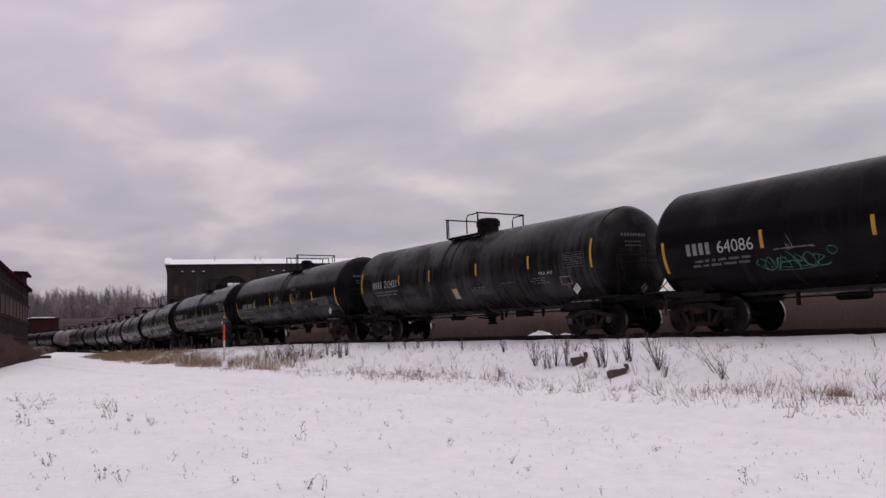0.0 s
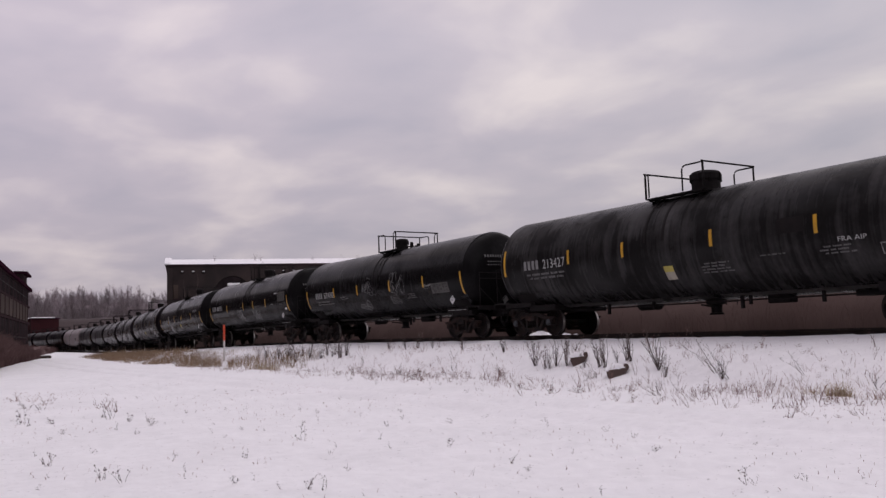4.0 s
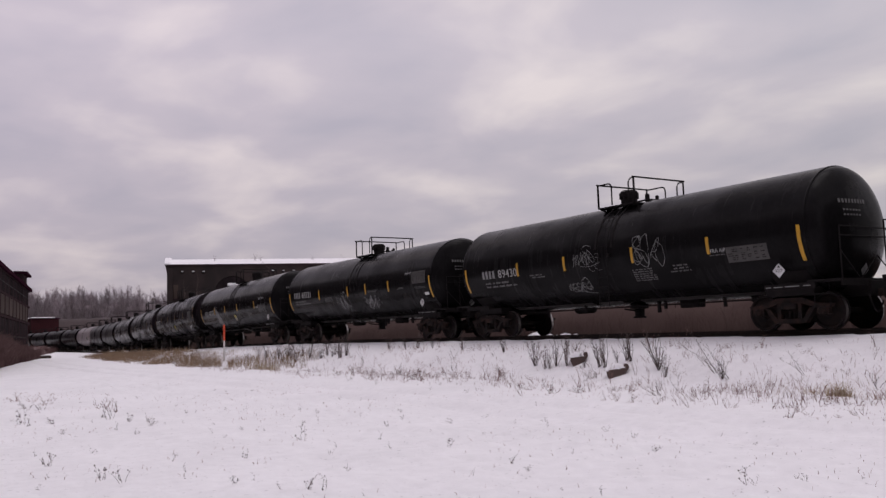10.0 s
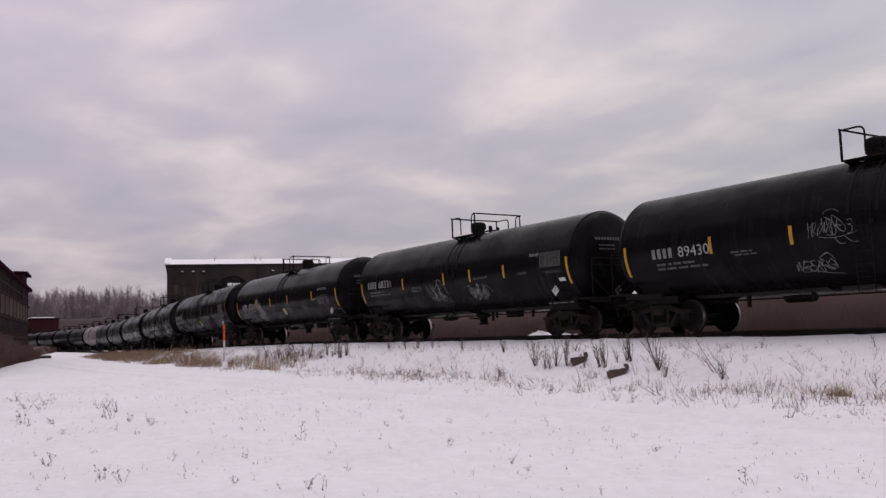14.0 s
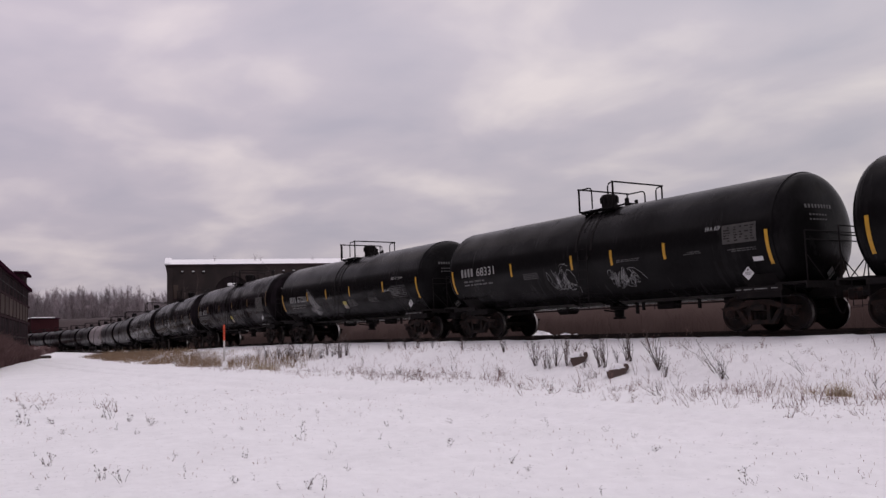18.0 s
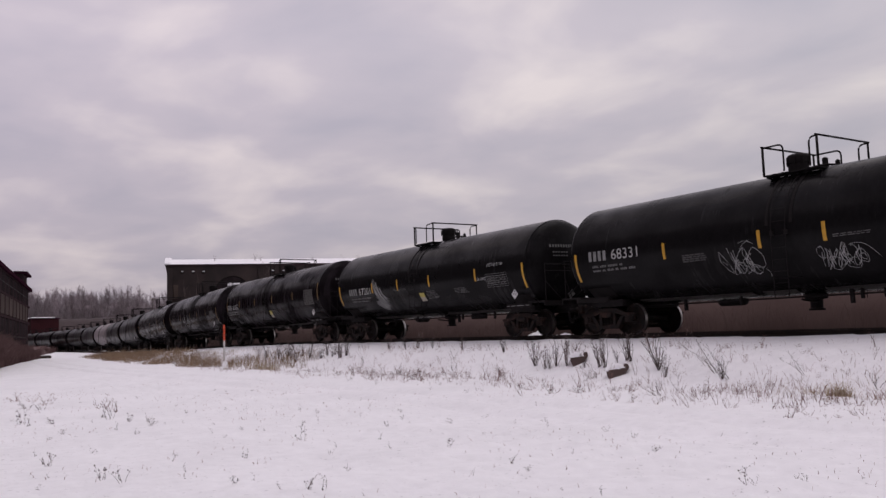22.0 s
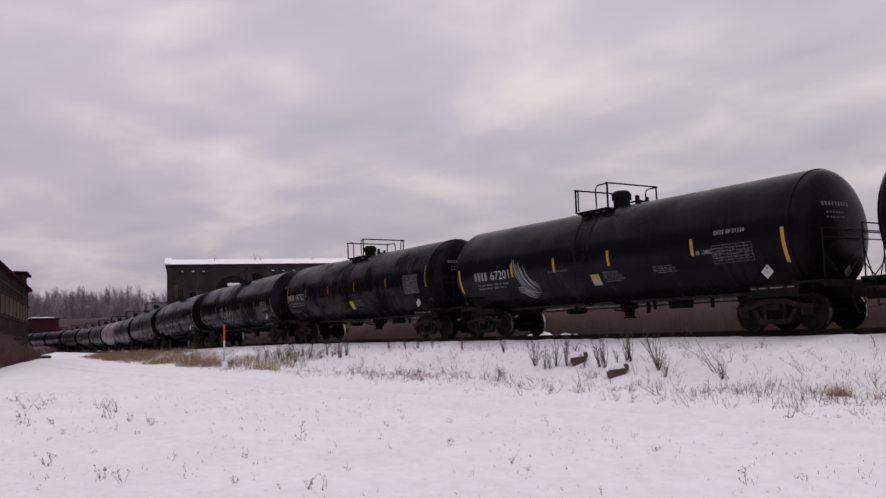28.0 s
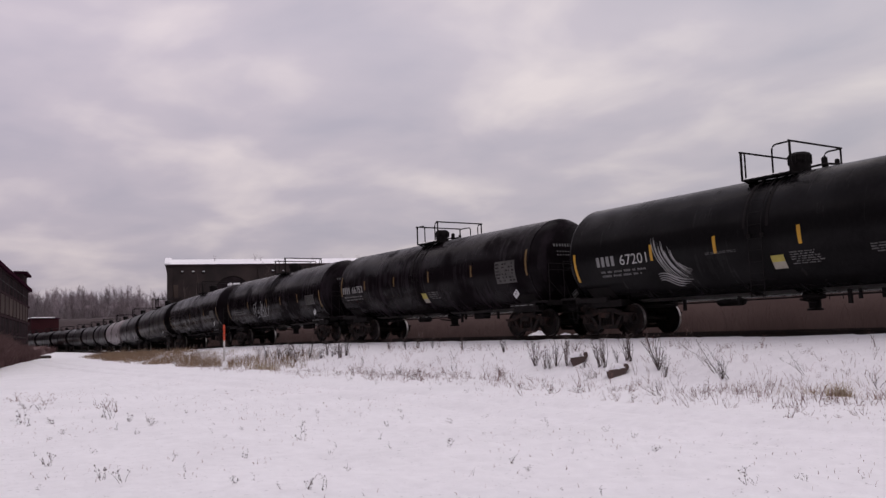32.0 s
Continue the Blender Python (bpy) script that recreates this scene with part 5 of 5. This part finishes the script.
# never in view: added so that the tanks' upper sides reflect something dark
bank("wood_edge", "unseen dark bank added behind the viewer to darken the tanks' reflections", lambda q: (110 - 410 * q, -36 + 52 * q * q), 33.0, 9, BANK, 160, 0.0, 0.12)
bank("reed_bank", "dense dry brown reeds behind the track", lambda q: (14 - 284 * q, track_y(14 - 284 * q) + 7.2), 2.0, 2.8, REED, 320, 0.5)
blades("dry_reeds", "dry brown reeds behind the track", 26000, behind_line, 1.5, 0.009, REED, 11, 0.35)

# ---- weeds, straw, brush and small things on the snow ----
def weed(seed, h, stems, fan, mat, thick=0.011, seeds=0.7, lean=0.0, curl=0.10, shoots=(2, 6)):
    """A dead forb: stems from one root, short side shoots and dry seed heads."""
    r = random.Random(seed)
    s = Shape()
    for k in range(stems):
        w = r.uniform(0, 6.283)
        d = (math.cos(w) * fan * r.uniform(0.3, 1) - lean, math.sin(w) * fan * r.uniform(0.3, 1), 1)
        ln = h * r.uniform(0.55, 1.05)
        st = limb_pts(r, (r.uniform(-0.04, 0.04), r.uniform(-0.04, 0.04), -0.06), d, ln + 0.06, 5, curl)
        s.tube(st, [thick * (1 - 0.75 * i / 5) for i in range(6)], 4)
        for m in range(r.randrange(*shoots)):
            q = r.uniform(1.2, 4.9)
            i = int(q)
            p = st[i].lerp(st[i + 1], q - i)
            w2 = r.uniform(0, 6.283)
            tw = limb_pts(r, p, (math.cos(w2), math.sin(w2), 1.1), ln * r.uniform(0.1, 0.24), 2, 0.2)
            s.tube(tw, [thick * 0.45, thick * 0.35, thick * 0.2], 3)
            if r.random() < seeds:
                e_ = tw[-1]
                a = max(thick, 0.006) * r.uniform(0.9, 2.0)
                s.add([e_ + Vector(o) * a for o in ((1, 0, 0), (-1, 0, 0), (0, 1, 0), (0, -1, 0), (0, 0, 1.4), (0, 0, -1.2))],
                      [(0, 2, 4), (2, 1, 4), (1, 3, 4), (3, 0, 4), (2, 0, 5), (1, 2, 5), (3, 1, 5), (0, 3, 5)])
    return s.mesh("stems", mat)


def scatter(name, label, kinds, places):
    """Many small dead plants joined into one object; places are (x, y, turn, scale)."""
    v, f, r = [], [], random.Random(len(places))
    parts_ = [([q.co.copy() for q in m.vertices], [tuple(q.vertices) for q in m.polygons]) for m in kinds]
    for x, y, turn, sc in places:
        vs, fs = parts_[r.randrange(len(parts_))]
        m = pose(x, y, ground_z(x, y) + uneven(x, y), r.uniform(-25, 25), r.uniform(-25, 25), turn) @ Matrix.Scale(sc, 4)
        o = len(v)
        v += [m @ q for q in vs]
        f += [tuple(i + o for i in q) for q in fs]
    thing(name, label, "weeds", Matrix(), kind="stuff", mesh=mesh_of(name, v, f, kinds[0].materials[0]))


def set_weed(mesh, x, y, turn, scale, label, group):
    z = ground_z(x, y) + uneven(x, y)
    thing("dead_weed", label, "weed", pose(x, y, z, 0, 0, turn) @ Matrix.Scale(scale, 4), group, mesh)


brick_works()
lane_building()
red_shed()
DARK = [weed(200 + k, 0.9, 6 + k % 5, 0.26 + 0.05 * (k % 3), STALK, 0.011, 0.22, 0.0, 0.14, (4, 10)) for k in range(8)]
VASE = weed(230, 0.95, 13, 0.42, STALK, 0.010, 0.05, 0.15, 0.17, (4, 9))
LEANING = weed(231, 1.05, 3, 0.3, STALK, 0.008, 0.6, 0.9, 0.16, (5, 10))
PALE = [weed(240 + k, 0.75, 2 + k % 3, 0.45, STALK_PALE if k % 3 else STALK, 0.0065, 0.6, 0.25 * (k % 3 - 1), 0.24) for k in range(9)]
SAPLING = [weed(270 + k, 10.6, 12, 0.13, STALK, 0.045, 0.0, 0.0, 0.06) for k in range(3)]
for x, y, sc in ((-107.7, 41.8, 1.0), (-107.2, 42.9, 0.97), (-105.9, 48.3, 0.97), (-105.4, 49.8, 0.99), (-104.9, 51.8, 0.98), (-104.4, 53.2, 1.0), (-103.9, 54.6, 0.97), (-111.0, 33.6, 0.93)):
    thing("sapling", "thin leafless sapling before the brick hall", "sapling", pose(x, y, ground_z(x, y), 0, 0, 37 * y) @ Matrix.Scale(sc, 4), "saplings by the hall", SAPLING[int(y) % 3])
BUSH = [weed(250 + k, 0.8, 16, 0.6, STALK, 0.0075, 0.0, 0.0, 0.2) for k in range(3)]
SNARL = [weed(280 + k, 0.42, 5 + k % 3, 1.3, STALK_PALE if k % 2 else STALK, 0.006, 0.6, 0.0, 0.5) for k in range(6)]
SPRIG = [weed(260 + k, 0.26, 2 + k % 4, 0.8, STALK, 0.0034, 0.85, 0.0, 0.28, (3, 7)) for k in range(8)]
rng = random.Random(9)
for x, y, sc in ((-19.8, 16.08, 1.0), (-19.3, 16.03, 0.75), (-18.88, 16.1, 0.9), (-19.05, 16.0, 0.7), (-18.53, 16.18, 1.0), (-18.35, 16.3, 0.8), (-17.76, 16.16, 0.6), (-17.24, 16.22, 0.95), (-16.97, 16.17, 0.9),
                 (-16.75, 16.4, 0.5), (-16.5, 16.5, 0.75), (-16.3, 16.45, 0.8), (-14.54, 15.79, 0.55), (-12.87, 15.78, 0.6), (-20.64, 15.4, 0.4), (-34.83, 16.56, 0.85), (-34.2, 16.5, 0.7), (-33.3, 16.36, 1.0), (-32.9, 16.5, 0.8),
                 (-38.69, 16.03, 0.8), (-38.0, 16.2, 0.95), (-37.2, 16.1, 0.9), (-40.71, 15.98, 0.7), (-39.6, 16.2, 0.75), (-36.2, 16.3, 0.85), (-30.6, 17.3, 0.6), (-29.3, 17.3, 0.65), (-28.4, 17.3, 0.6), (-27.5, 17.4, 0.5), (-25.2, 17.2, 0.5), (-22.4, 16.9, 0.55)):
    set_weed(rng.choice(DARK), x, y, rng.uniform(0, 360), sc * rng.uniform(1.0, 1.3), "dark dead weed stalks standing in the snow", "dead weeds on the bank")
set_weed(VASE, -15.18, 16.24, 30, 0.95, "dark many-stemmed dead bush on the snowy bank", "dead weeds on the bank")
set_weed(VASE, -15.05, 16.1, 200, 0.6, "dark many-stemmed dead bush on the snowy bank", "dead weeds on the bank")
set_weed(LEANING, -13.2, 16.0, 0, 1.0, "dark dead weed leaning over the snow", "dead weeds on the bank")
set_weed(LEANING, -12.7, 15.8, 15, 0.8, "dark dead weed leaning over the snow", "dead weeds on the bank")
set_weed(LEANING, -10.95, 16.0, 10, 0.55, "dark dead weed leaning over the snow", "dead weeds on the bank")
for x, y, sc in ((-42.9, 16.5, 0.9), (-41.5, 16.4, 0.7), (-40.2, 16.2, 1.0), (-39.3, 16.6, 0.8), (-38.8, 16.35, 1.0), (-37.6, 16.55, 0.9), (-36.4, 16.5, 0.7), (-35.0, 16.3, 1.0), (-34.2, 16.6, 0.7), (-33.2, 16.4, 0.9), (-43.8, 16.2, 0.6)):
    set_weed(rng.choice(BUSH), x, y, rng.uniform(0, 360), sc, "fine-twigged dark leafless bush in the straw", "small bushes on the bank")
for k in range(55):
    x = rng.uniform(-17, -5) if k % 2 else rng.uniform(-32, -15)
    v = rng.uniform(2.5, 6.3)
    set_weed(rng.choice(PALE), x, track_y(x) - v, rng.uniform(0, 360), rng.uniform(0.4, 1.0), "thin reddish-brown dead weed in the snow", "thin weeds on the bank")
for k in range(48):
    x = rng.gauss(-25.0, 1.6) if k % 2 else rng.uniform(-30, -5)
    v = rng.gauss(4.9, 0.6) if k % 2 else rng.uniform(3.2, 7.6)
    set_weed(rng.choice(SNARL), x, track_y(x) - v, rng.uniform(0, 360), rng.uniform(0.5, 1.15), "low tangle of dead weed stems in the snow", "tangled weeds on the bank")
few = []
for k in range(460):
    x = rng.uniform(-15, -4.5) if k % 2 else rng.uniform(-46, -12)
    v = rng.uniform(2.3, 8.4 if x > -16 else 6.9)
    if noise.noise((x * 0.5, v * 0.8, 12.0)) > -0.12 - 0.3 * rng.random():
        few.append((x, track_y(x) - v, rng.uniform(0, 360), rng.uniform(0.12, 0.75)))
for k in range(60):
    x = rng.uniform(-27, -19.5)
    few.append((x, track_y(x) - rng.triangular(4.2, 6.6, 5.2), rng.uniform(0, 360), rng.uniform(0.3, 0.8)))
scatter("bank_weeds", "low reddish-brown weeds scattered over the snowy bank", SNARL[1:2] + SNARL[3:4] + SNARL[5:6] + PALE[4:5], few)
for x, y, sc in ((-25.1, 3.0, 0.9), (-24.6, 3.3, 0.7), (-23.5, 3.5, 0.8), (-23.1, 3.4, 0.6), (-20.8, 4.2, 1.0), (-20.3, 4.3, 0.8), (-19.4, 4.25, 0.7), (-16.5, 4.16, 0.5), (-21.6, 3.1, 0.6), (-22.4, 2.9, 0.7)):
    set_weed(rng.choice(SNARL), x, y, rng.uniform(0, 360), sc, "low dark tangle of dead weeds in the snowy field", "tangled weeds in the field")
for x, y, sc in ((-17.47, 2.2, 1.3), (-17.1, 2.25, 1.0), (-17.27, 2.69, 0.8), (-17.95, 3.66, 1.4), (-17.6, 3.75, 1.2), (-14.91, 3.26, 0.7), (-15.38, 3.92, 0.8), (-16.84, 3.88, 0.9), (-11.52, 1.73, 0.9), (-9.83, 2.03, 0.8), (-9.41, 2.11, 0.9),
                 (-9.65, 2.85, 0.5), (-7.62, 3.39, 0.7), (-7.5, 3.5, 0.55), (-8.53, 3.0, 0.5), (-11.51, 5.05, 0.9), (-10.42, 5.7, 0.6), (-4.91, 6.24, 0.6), (-7.57, 5.75, 0.5), (-5.6, 5.2, 0.4)):
    set_weed(rng.choice(SPRIG), x, y, rng.uniform(0, 360), sc, "small dark sprig poking out of the snow", "sprigs in the field")
few = []
for k in range(170):
    x, y = (rng.uniform(-24, -5), rng.uniform(0.8, 9.0)) if k % 3 else (rng.uniform(-26, -4), rng.uniform(6.0, 14.5))
    few.append((x, y, rng.uniform(0, 360), rng.uniform(0.12, 0.5)))
scatter("field_weeds", "faint weed tips scattered over the snowy field", SPRIG[3:7], few)


def in_straw(r):
    while True:
        x, v = r.uniform(-100, -34.5), r.uniform(2.0, 6.2)
        y = track_y(x) - v
        if abs(y + 0.3412 * x) < 0.22 and -46.9 < x < -41 and r.random() < 0.85:
            continue
        near = 0.8 * step(-66, -48, x)
        edge = 1 - abs(v - 3.9 - 0.8 * near) / (2.1 - 0.8 * near)
        if noise.noise((x * 0.22, v * 0.7, 2.0)) * 0.8 + 0.55 * edge + 0.25 * step(-36, -44, x) + 0.6 * noise.noise((x * 0.9, v * 2.3, 6.0)) > 0.27 + 0.42 * r.random():
            return x, y, ground_z(x, y), (0.45 + 0.7 * edge) * (1.7 if r.random() < 0.06 else 1.0)


blades("dry_straw", "tan dry grass standing in the snow along the lane", 16000, in_straw, 0.46, 0.013, STRAW, 21, 0.55)


def in_bank_grass(r):
    while True:
        x, v = r.uniform(-34, -3), r.uniform(2.0, 6.8)
        if noise.noise((x * 0.55, v * 0.9, 7.0)) > 0.3 * r.random() - 0.1:
            y = track_y(x) - v
            return x, y, ground_z(x, y) + uneven(x, y), 1.0


blades("thin_grass", "thin pale grass tips in the snow of the bank", 1900, in_bank_grass, 0.14, 0.008, STALK_PALE, 22, 0.5)


def in_field(r):
    while True:
        x, y = r.uniform(-30, -2), r.uniform(0.6, 14.5)
        if noise.noise((x * 0.35, y * 0.35, 4.0)) > 0.1 * r.random():
            return x, y, ground_z(x, y) + uneven(x, y), 1.0


blades("field_grass", "sparse grass tips poking through the snow", 1400, in_field, 0.045, 0.006, STALK_PALE, 23, 0.7)


def in_arch_grass(r):
    while True:
        x, v = r.gauss(-8.6, 1.7), r.gauss(5.0, 0.55)
        if x > -12.5 and noise.noise((x * 1.2, v * 1.4, 3.0)) > 0.2 * r.random() - 0.1:
            y = track_y(x) - v
            return x, y, ground_z(x, y) + uneven(x, y), 1.0


blades("arching_grass", "reddish dry grass arching out of the snow", 330, in_arch_grass, 0.24, 0.008, STALK_PALE, 24, 0.9)
blades("bleached_grass", "bleached tan grass bent over in the snow", 140, in_arch_grass, 0.24, 0.010, STRAW, 25, 0.9)


def tuft(x, y, n, rad, h, seed):
    """A clump of dry grass whose blades rise and bend over outwards."""
    r = random.Random(seed)
    z = ground_z(x, y) + uneven(x, y)
    sh = Shape()
    for k in range(n):
        w, d = r.uniform(0, 6.283), rad * math.sqrt(r.random())
        px, py = math.cos(w) * d, math.sin(w) * d * 0.7
        hh = h * (1.15 - 0.6 * d / rad) * r.uniform(0.3, 1.2)
        a = w + r.gauss(0, 0.9)
        reach, droop = hh * r.uniform(0.3, 1.3), r.uniform(0.3, 1.0)
        dx, dy = -0.005 * math.sin(a), 0.005 * math.cos(a)
        v, f = [], []
        for i in range(5):
            t = i / 4
            g = 1 - 0.85 * t
            cx_, cy_, cz_ = px + math.cos(a) * reach * t * t, py + math.sin(a) * reach * t * t, -0.04 + hh * (1.6 * t - droop * 0.9 * t * t)
            v += [(cx_ - dx * g, cy_ - dy * g, cz_), (cx_ + dx * g, cy_ + dy * g, cz_)]
        for i in range(4):
            f.append((2 * i, 2 * i + 1, 2 * i + 3, 2 * i + 2))
        sh.add(v, f)
    thing("grass_tuft", "tan dry grass tuft bent over in the snow", "grass tuft", pose(x, y, z), "grass tufts", sh.mesh("tuft", BLEACHED))


tuft(-9.6, 15.05, 240, 0.26, 0.36, 1)
tuft(-9.4, 15.0, 30, 0.14, 0.24, 2)
tuft(-10.3, 15.2, 70, 0.2, 0.22, 3)
tuft(-8.75, 15.1, 20, 0.2, 0.2, 4)
tuft(-37.5, 14.9, 260, 0.6, 0.45, 5)
tuft(-38.6, 14.8, 260, 0.7, 0.42, 6)


# rough brush against the works building and along the lane
def in_brush(r):
    x = -56 - 140 * r.random() ** 1.3
    pts = ((-56, 4.5), (-91, 11.35), (-104, 14.4), (-135, 18.6), (-196, 31.2))
    for (xa, ya), (xb, yb) in zip(pts, pts[1:]):
        if xb <= x <= xa:
            y = ya + (yb - ya) * (x - xa) / (xb - xa)
            break
    else:
        y = 31.5
    y += 0.45 - r.uniform(0, 0.5 if x > -102 else 5.0)
    return x, y, 0.0, 1.25 - 0.75 * step(-58, -104, x)


blades("lane_brush", "tangled brown brush beside the works building", 17000, in_brush, 1.75, 0.05, BRUSH, 31, 0.32)
SHRUB = [weed(300 + k, 2.0, 60, 0.6, BRUSH, 0.028, 0.0, 0.0, 0.2) for k in range(4)]
for k in range(95):
    x, y, z, sc = in_brush(rng)
    if k < 30:
        x, y = -58 - 30 * rng.random(), 0
        y = 4.3 + (-56 - x) * 0.195 + rng.uniform(0.2, 0.6)
    thing("brush_shrub", "leafless brown shrub beside the works building", "shrub", pose(x, y, ground_z(x, y), 0, 0, rng.uniform(0, 360)) @ Matrix.Scale(rng.uniform(0.6, 1.1) * (0.5 + 0.5 * sc), 4), "shrubs along the lane", rng.choice(SHRUB))
bank("brush_mound", "brown brush mound at the end of the works building", lambda q: (-104 - 86 * q, 11.3 + 16.2 * q), 1.2, 2.2, BRUSH, 60)

# marker post
post = thing("marker_post", "white marker post with an orange top, slightly leaning", "marker post", pose(-46.84, 15.98, 0.22, 1.5, 4.5, 0))
part("post", Shape().lathe([(0, 0.055), (1.18, 0.055)], 14, "z").mesh("post", WHITE_POST), post)
part("orange_top", Shape().lathe([(1.18, 0.06), (1.98, 0.06), (2.02, 0.05), (2.03, 0.01)], 14, "z").mesh("orange_top", ORANGE), post)


def debris(x, y, ln, turn, seed):
    """A rusty broken slab half sunk in the bank, hooked at one end, with a thick cap of snow."""
    r = random.Random(seed)
    z = ground_z(x, y) + uneven(x, y)
    b = thing("broken_slab", "rusty brown broken slab capped with snow", "debris", pose(x, y, z + 0.14, 0, -7, turn), "broken slabs")
    out = [(-ln * 0.46, -0.24), (ln * 0.24, -0.24), (ln * 0.36, -0.08), (ln / 2, 0.0), (ln / 2, 0.10), (ln / 2 - 0.08, 0.11), (ln * 0.22, 0.05), (ln * 0.02, 0.03), (-ln * 0.3, 0.045), (-ln / 2, 0.02), (-ln * 0.49, -0.1)]
    part("slab", Shape().plate([(p + r.uniform(-0.012, 0.012), q + r.uniform(-0.008, 0.008)) for p, q in out], -0.15, 0.15).mesh("slab", RUST), b)
    v, f, n, m = [], [], 13, 7
    for i in range(n):
        p = -ln / 2 - 0.02 + (ln * 0.86) * i / (n - 1)
        rise = 0.05 + 0.10 * math.sin(math.pi * (i + 0.6) / n) + 0.02 * noise.noise((i * 0.8, seed, 0))
        sag = 0.05 * max(0.0, noise.noise((i * 0.55, seed, 4)))
        for k in range(m):
            w = math.pi * k / (m - 1)
            v.append((p, -0.165 * math.cos(w), 0.015 - sag + (rise + sag) * math.sin(w) ** 0.6))
    for i in range(n - 1):
        for k in range(m - 1):
            f.append((i * m + k, i * m + k + 1, i * m + m + k + 1, i * m + m + k))
    f += [tuple(range(m)), tuple(range((n - 1) * m, n * m))]
    part("snow_cap", mesh_of("snow_cap", v, f, SNOW, True), b)


debris(-16.2, 15.85, 0.56, 50, 1)
debris(-18.25, 16.4, 0.48, 50, 2)


def lump(name, label, x, y, z, sx, sy, sz, seed, mats, group, sort="rock"):
    v, f, n, m = [], [], 16, 9
    slots = []
    for i in range(m):
        a = math.pi / 2 * i / (m - 1) * 1.15 - 0.2
        for k in range(n):
            w = 2 * math.pi * k / n
            d = 1 + 0.35 * noise.noise((math.cos(w) * 1.7 + seed, math.sin(w) * 1.7, a * 1.9))
            v.append((sx * d * math.cos(a) * math.cos(w), sy * d * math.cos(a) * math.sin(w), sz * d * math.sin(a)))
    for i in range(m - 1):
        for k in range(n):
            f.append((i * n + k, i * n + (k + 1) % n, i * n + n + (k + 1) % n, i * n + n + k))
            slots.append(1 if i >= 3 else 0)
    f.append(tuple(range((m - 1) * n, m * n)))
    slots.append(1)
    thing(name, label, sort, pose(x, y, z), group, mesh_of(name, v, f, mats, False, slots))


for x, y, s, k in ((-28.3, 23.3, 0.55, 1), (-27.6, 23.5, 0.42, 2), (-26.7, 23.3, 0.42, 3), (-26.0, 23.3, 0.36, 4), (-25.4, 23.4, 0.28, 5), (-18.2, 23.6, 0.24, 6), (-13.5, 23.8, 0.3, 7)):
    lump("snowy_rock", "grey rock heaped with snow behind the track", x, y, ground_z(x, y), s * 1.2, s, s * 0.75, k * 3.3, [STONE, SNOW], "rocks behind the track")

for x, z, w, k in ((-16.5, 1.62, 0.24, 1), (-15.9, 1.66, 0.16, 2), (-15.25, 1.66, 0.3, 3), (-14.8, 1.58, 0.26, 4), (-13.9, 1.6, 0.14, 5)):
    lump("snow_clump", "snow caught on the dry brown reeds", x, 25.35, z, w, 0.2, 0.14, 11 + k * 2.7, [SNOW, SNOW], "snow clumps in the reeds", "snow")
b = thing("fallen_board", "dark fallen board half covered with snow beside the brush", "board", pose(-104.5, 13.6, 0.06, 0, 0, 64))
part("plank", Shape().box(-2.4, 2.4, -0.14, 0.14, -0.05, 0.22, 0.02).mesh("plank", TIE), b)
part("snow_cover", Shape().box(-1.9, 2.3, -0.13, 0.12, 0.22, 0.30, 0.03).mesh("snow_cover", SNOW), b)

for x, y, h in ((-69.0, 110.0, 7.4), (-236.0, 61.0, 13.2)):
    b = thing("utility_pole", "weathered wooden utility pole with a cross-arm", "utility pole", pose(x, y, ground_z(x, y)), "utility poles")
    part("pole", Shape().lathe([(-0.3, 0.16), (h, 0.11), (h + 0.02, 0.02)], 10, "z").mesh("pole", POLE), b)
    arm = part("cross_arm", Shape().box(-0.06, 0.06, -0.9, 0.9, h - 0.7, h - 0.56, 0.01).mesh("cross_arm", POLE), b)
    ins = Shape().lathe([(0, 0.03), (0.05, 0.05), (0.12, 0.05), (0.15, 0.02)], 8, "z").mesh("insulator", STONE)
    for y2 in (-0.8, -0.3, 0.3, 0.8):
        part("insulator", ins, arm, at=(0, y2, h - 0.56))



def motions():
    """The train slows from about ten to six kilometres an hour."""
    def run(t):
        q = (t - 16) / 16
        return ((((-1.4735 * q + 0.1323) * q + 3.9911) * q - 5.0958) * q + 29.851) * q - 0.983

    def place(a, reach):
        f_, r_ = along(a + reach), along(a - reach)
        d = f_ - r_
        m = Matrix.Translation((f_ + r_) / 2)
        return m @ pose(0, 0, 0, 0, -math.degrees(math.atan2(d.z, math.hypot(d.x, d.y))), math.degrees(math.atan2(d.y, d.x)))

    times, t, last = [0.0], 0.0, run(0.0)
    while t < 32.0:
        t += 1 / 30
        if run(t) - last > 0.62:
            times.append(round(t * 30) / 30)
            last = run(times[-1])
    if 32.0 - times[-1] < 0.1:
        times.pop()
    times.append(32.0)
    for car, sp, sets in cars:
        reach = sp.get("half", 7.15) - 0.88
        walk(car, [(float(k), place(sp["u"] + run(k), reach)) for k in range(33)])
        for ob, wx, way in sets:
            walk(ob, [(q, pose(wx, 0, WHEEL, 0, way * math.degrees((run(q) - run(0.0)) / WHEEL), 0)) for q in times])


motions()
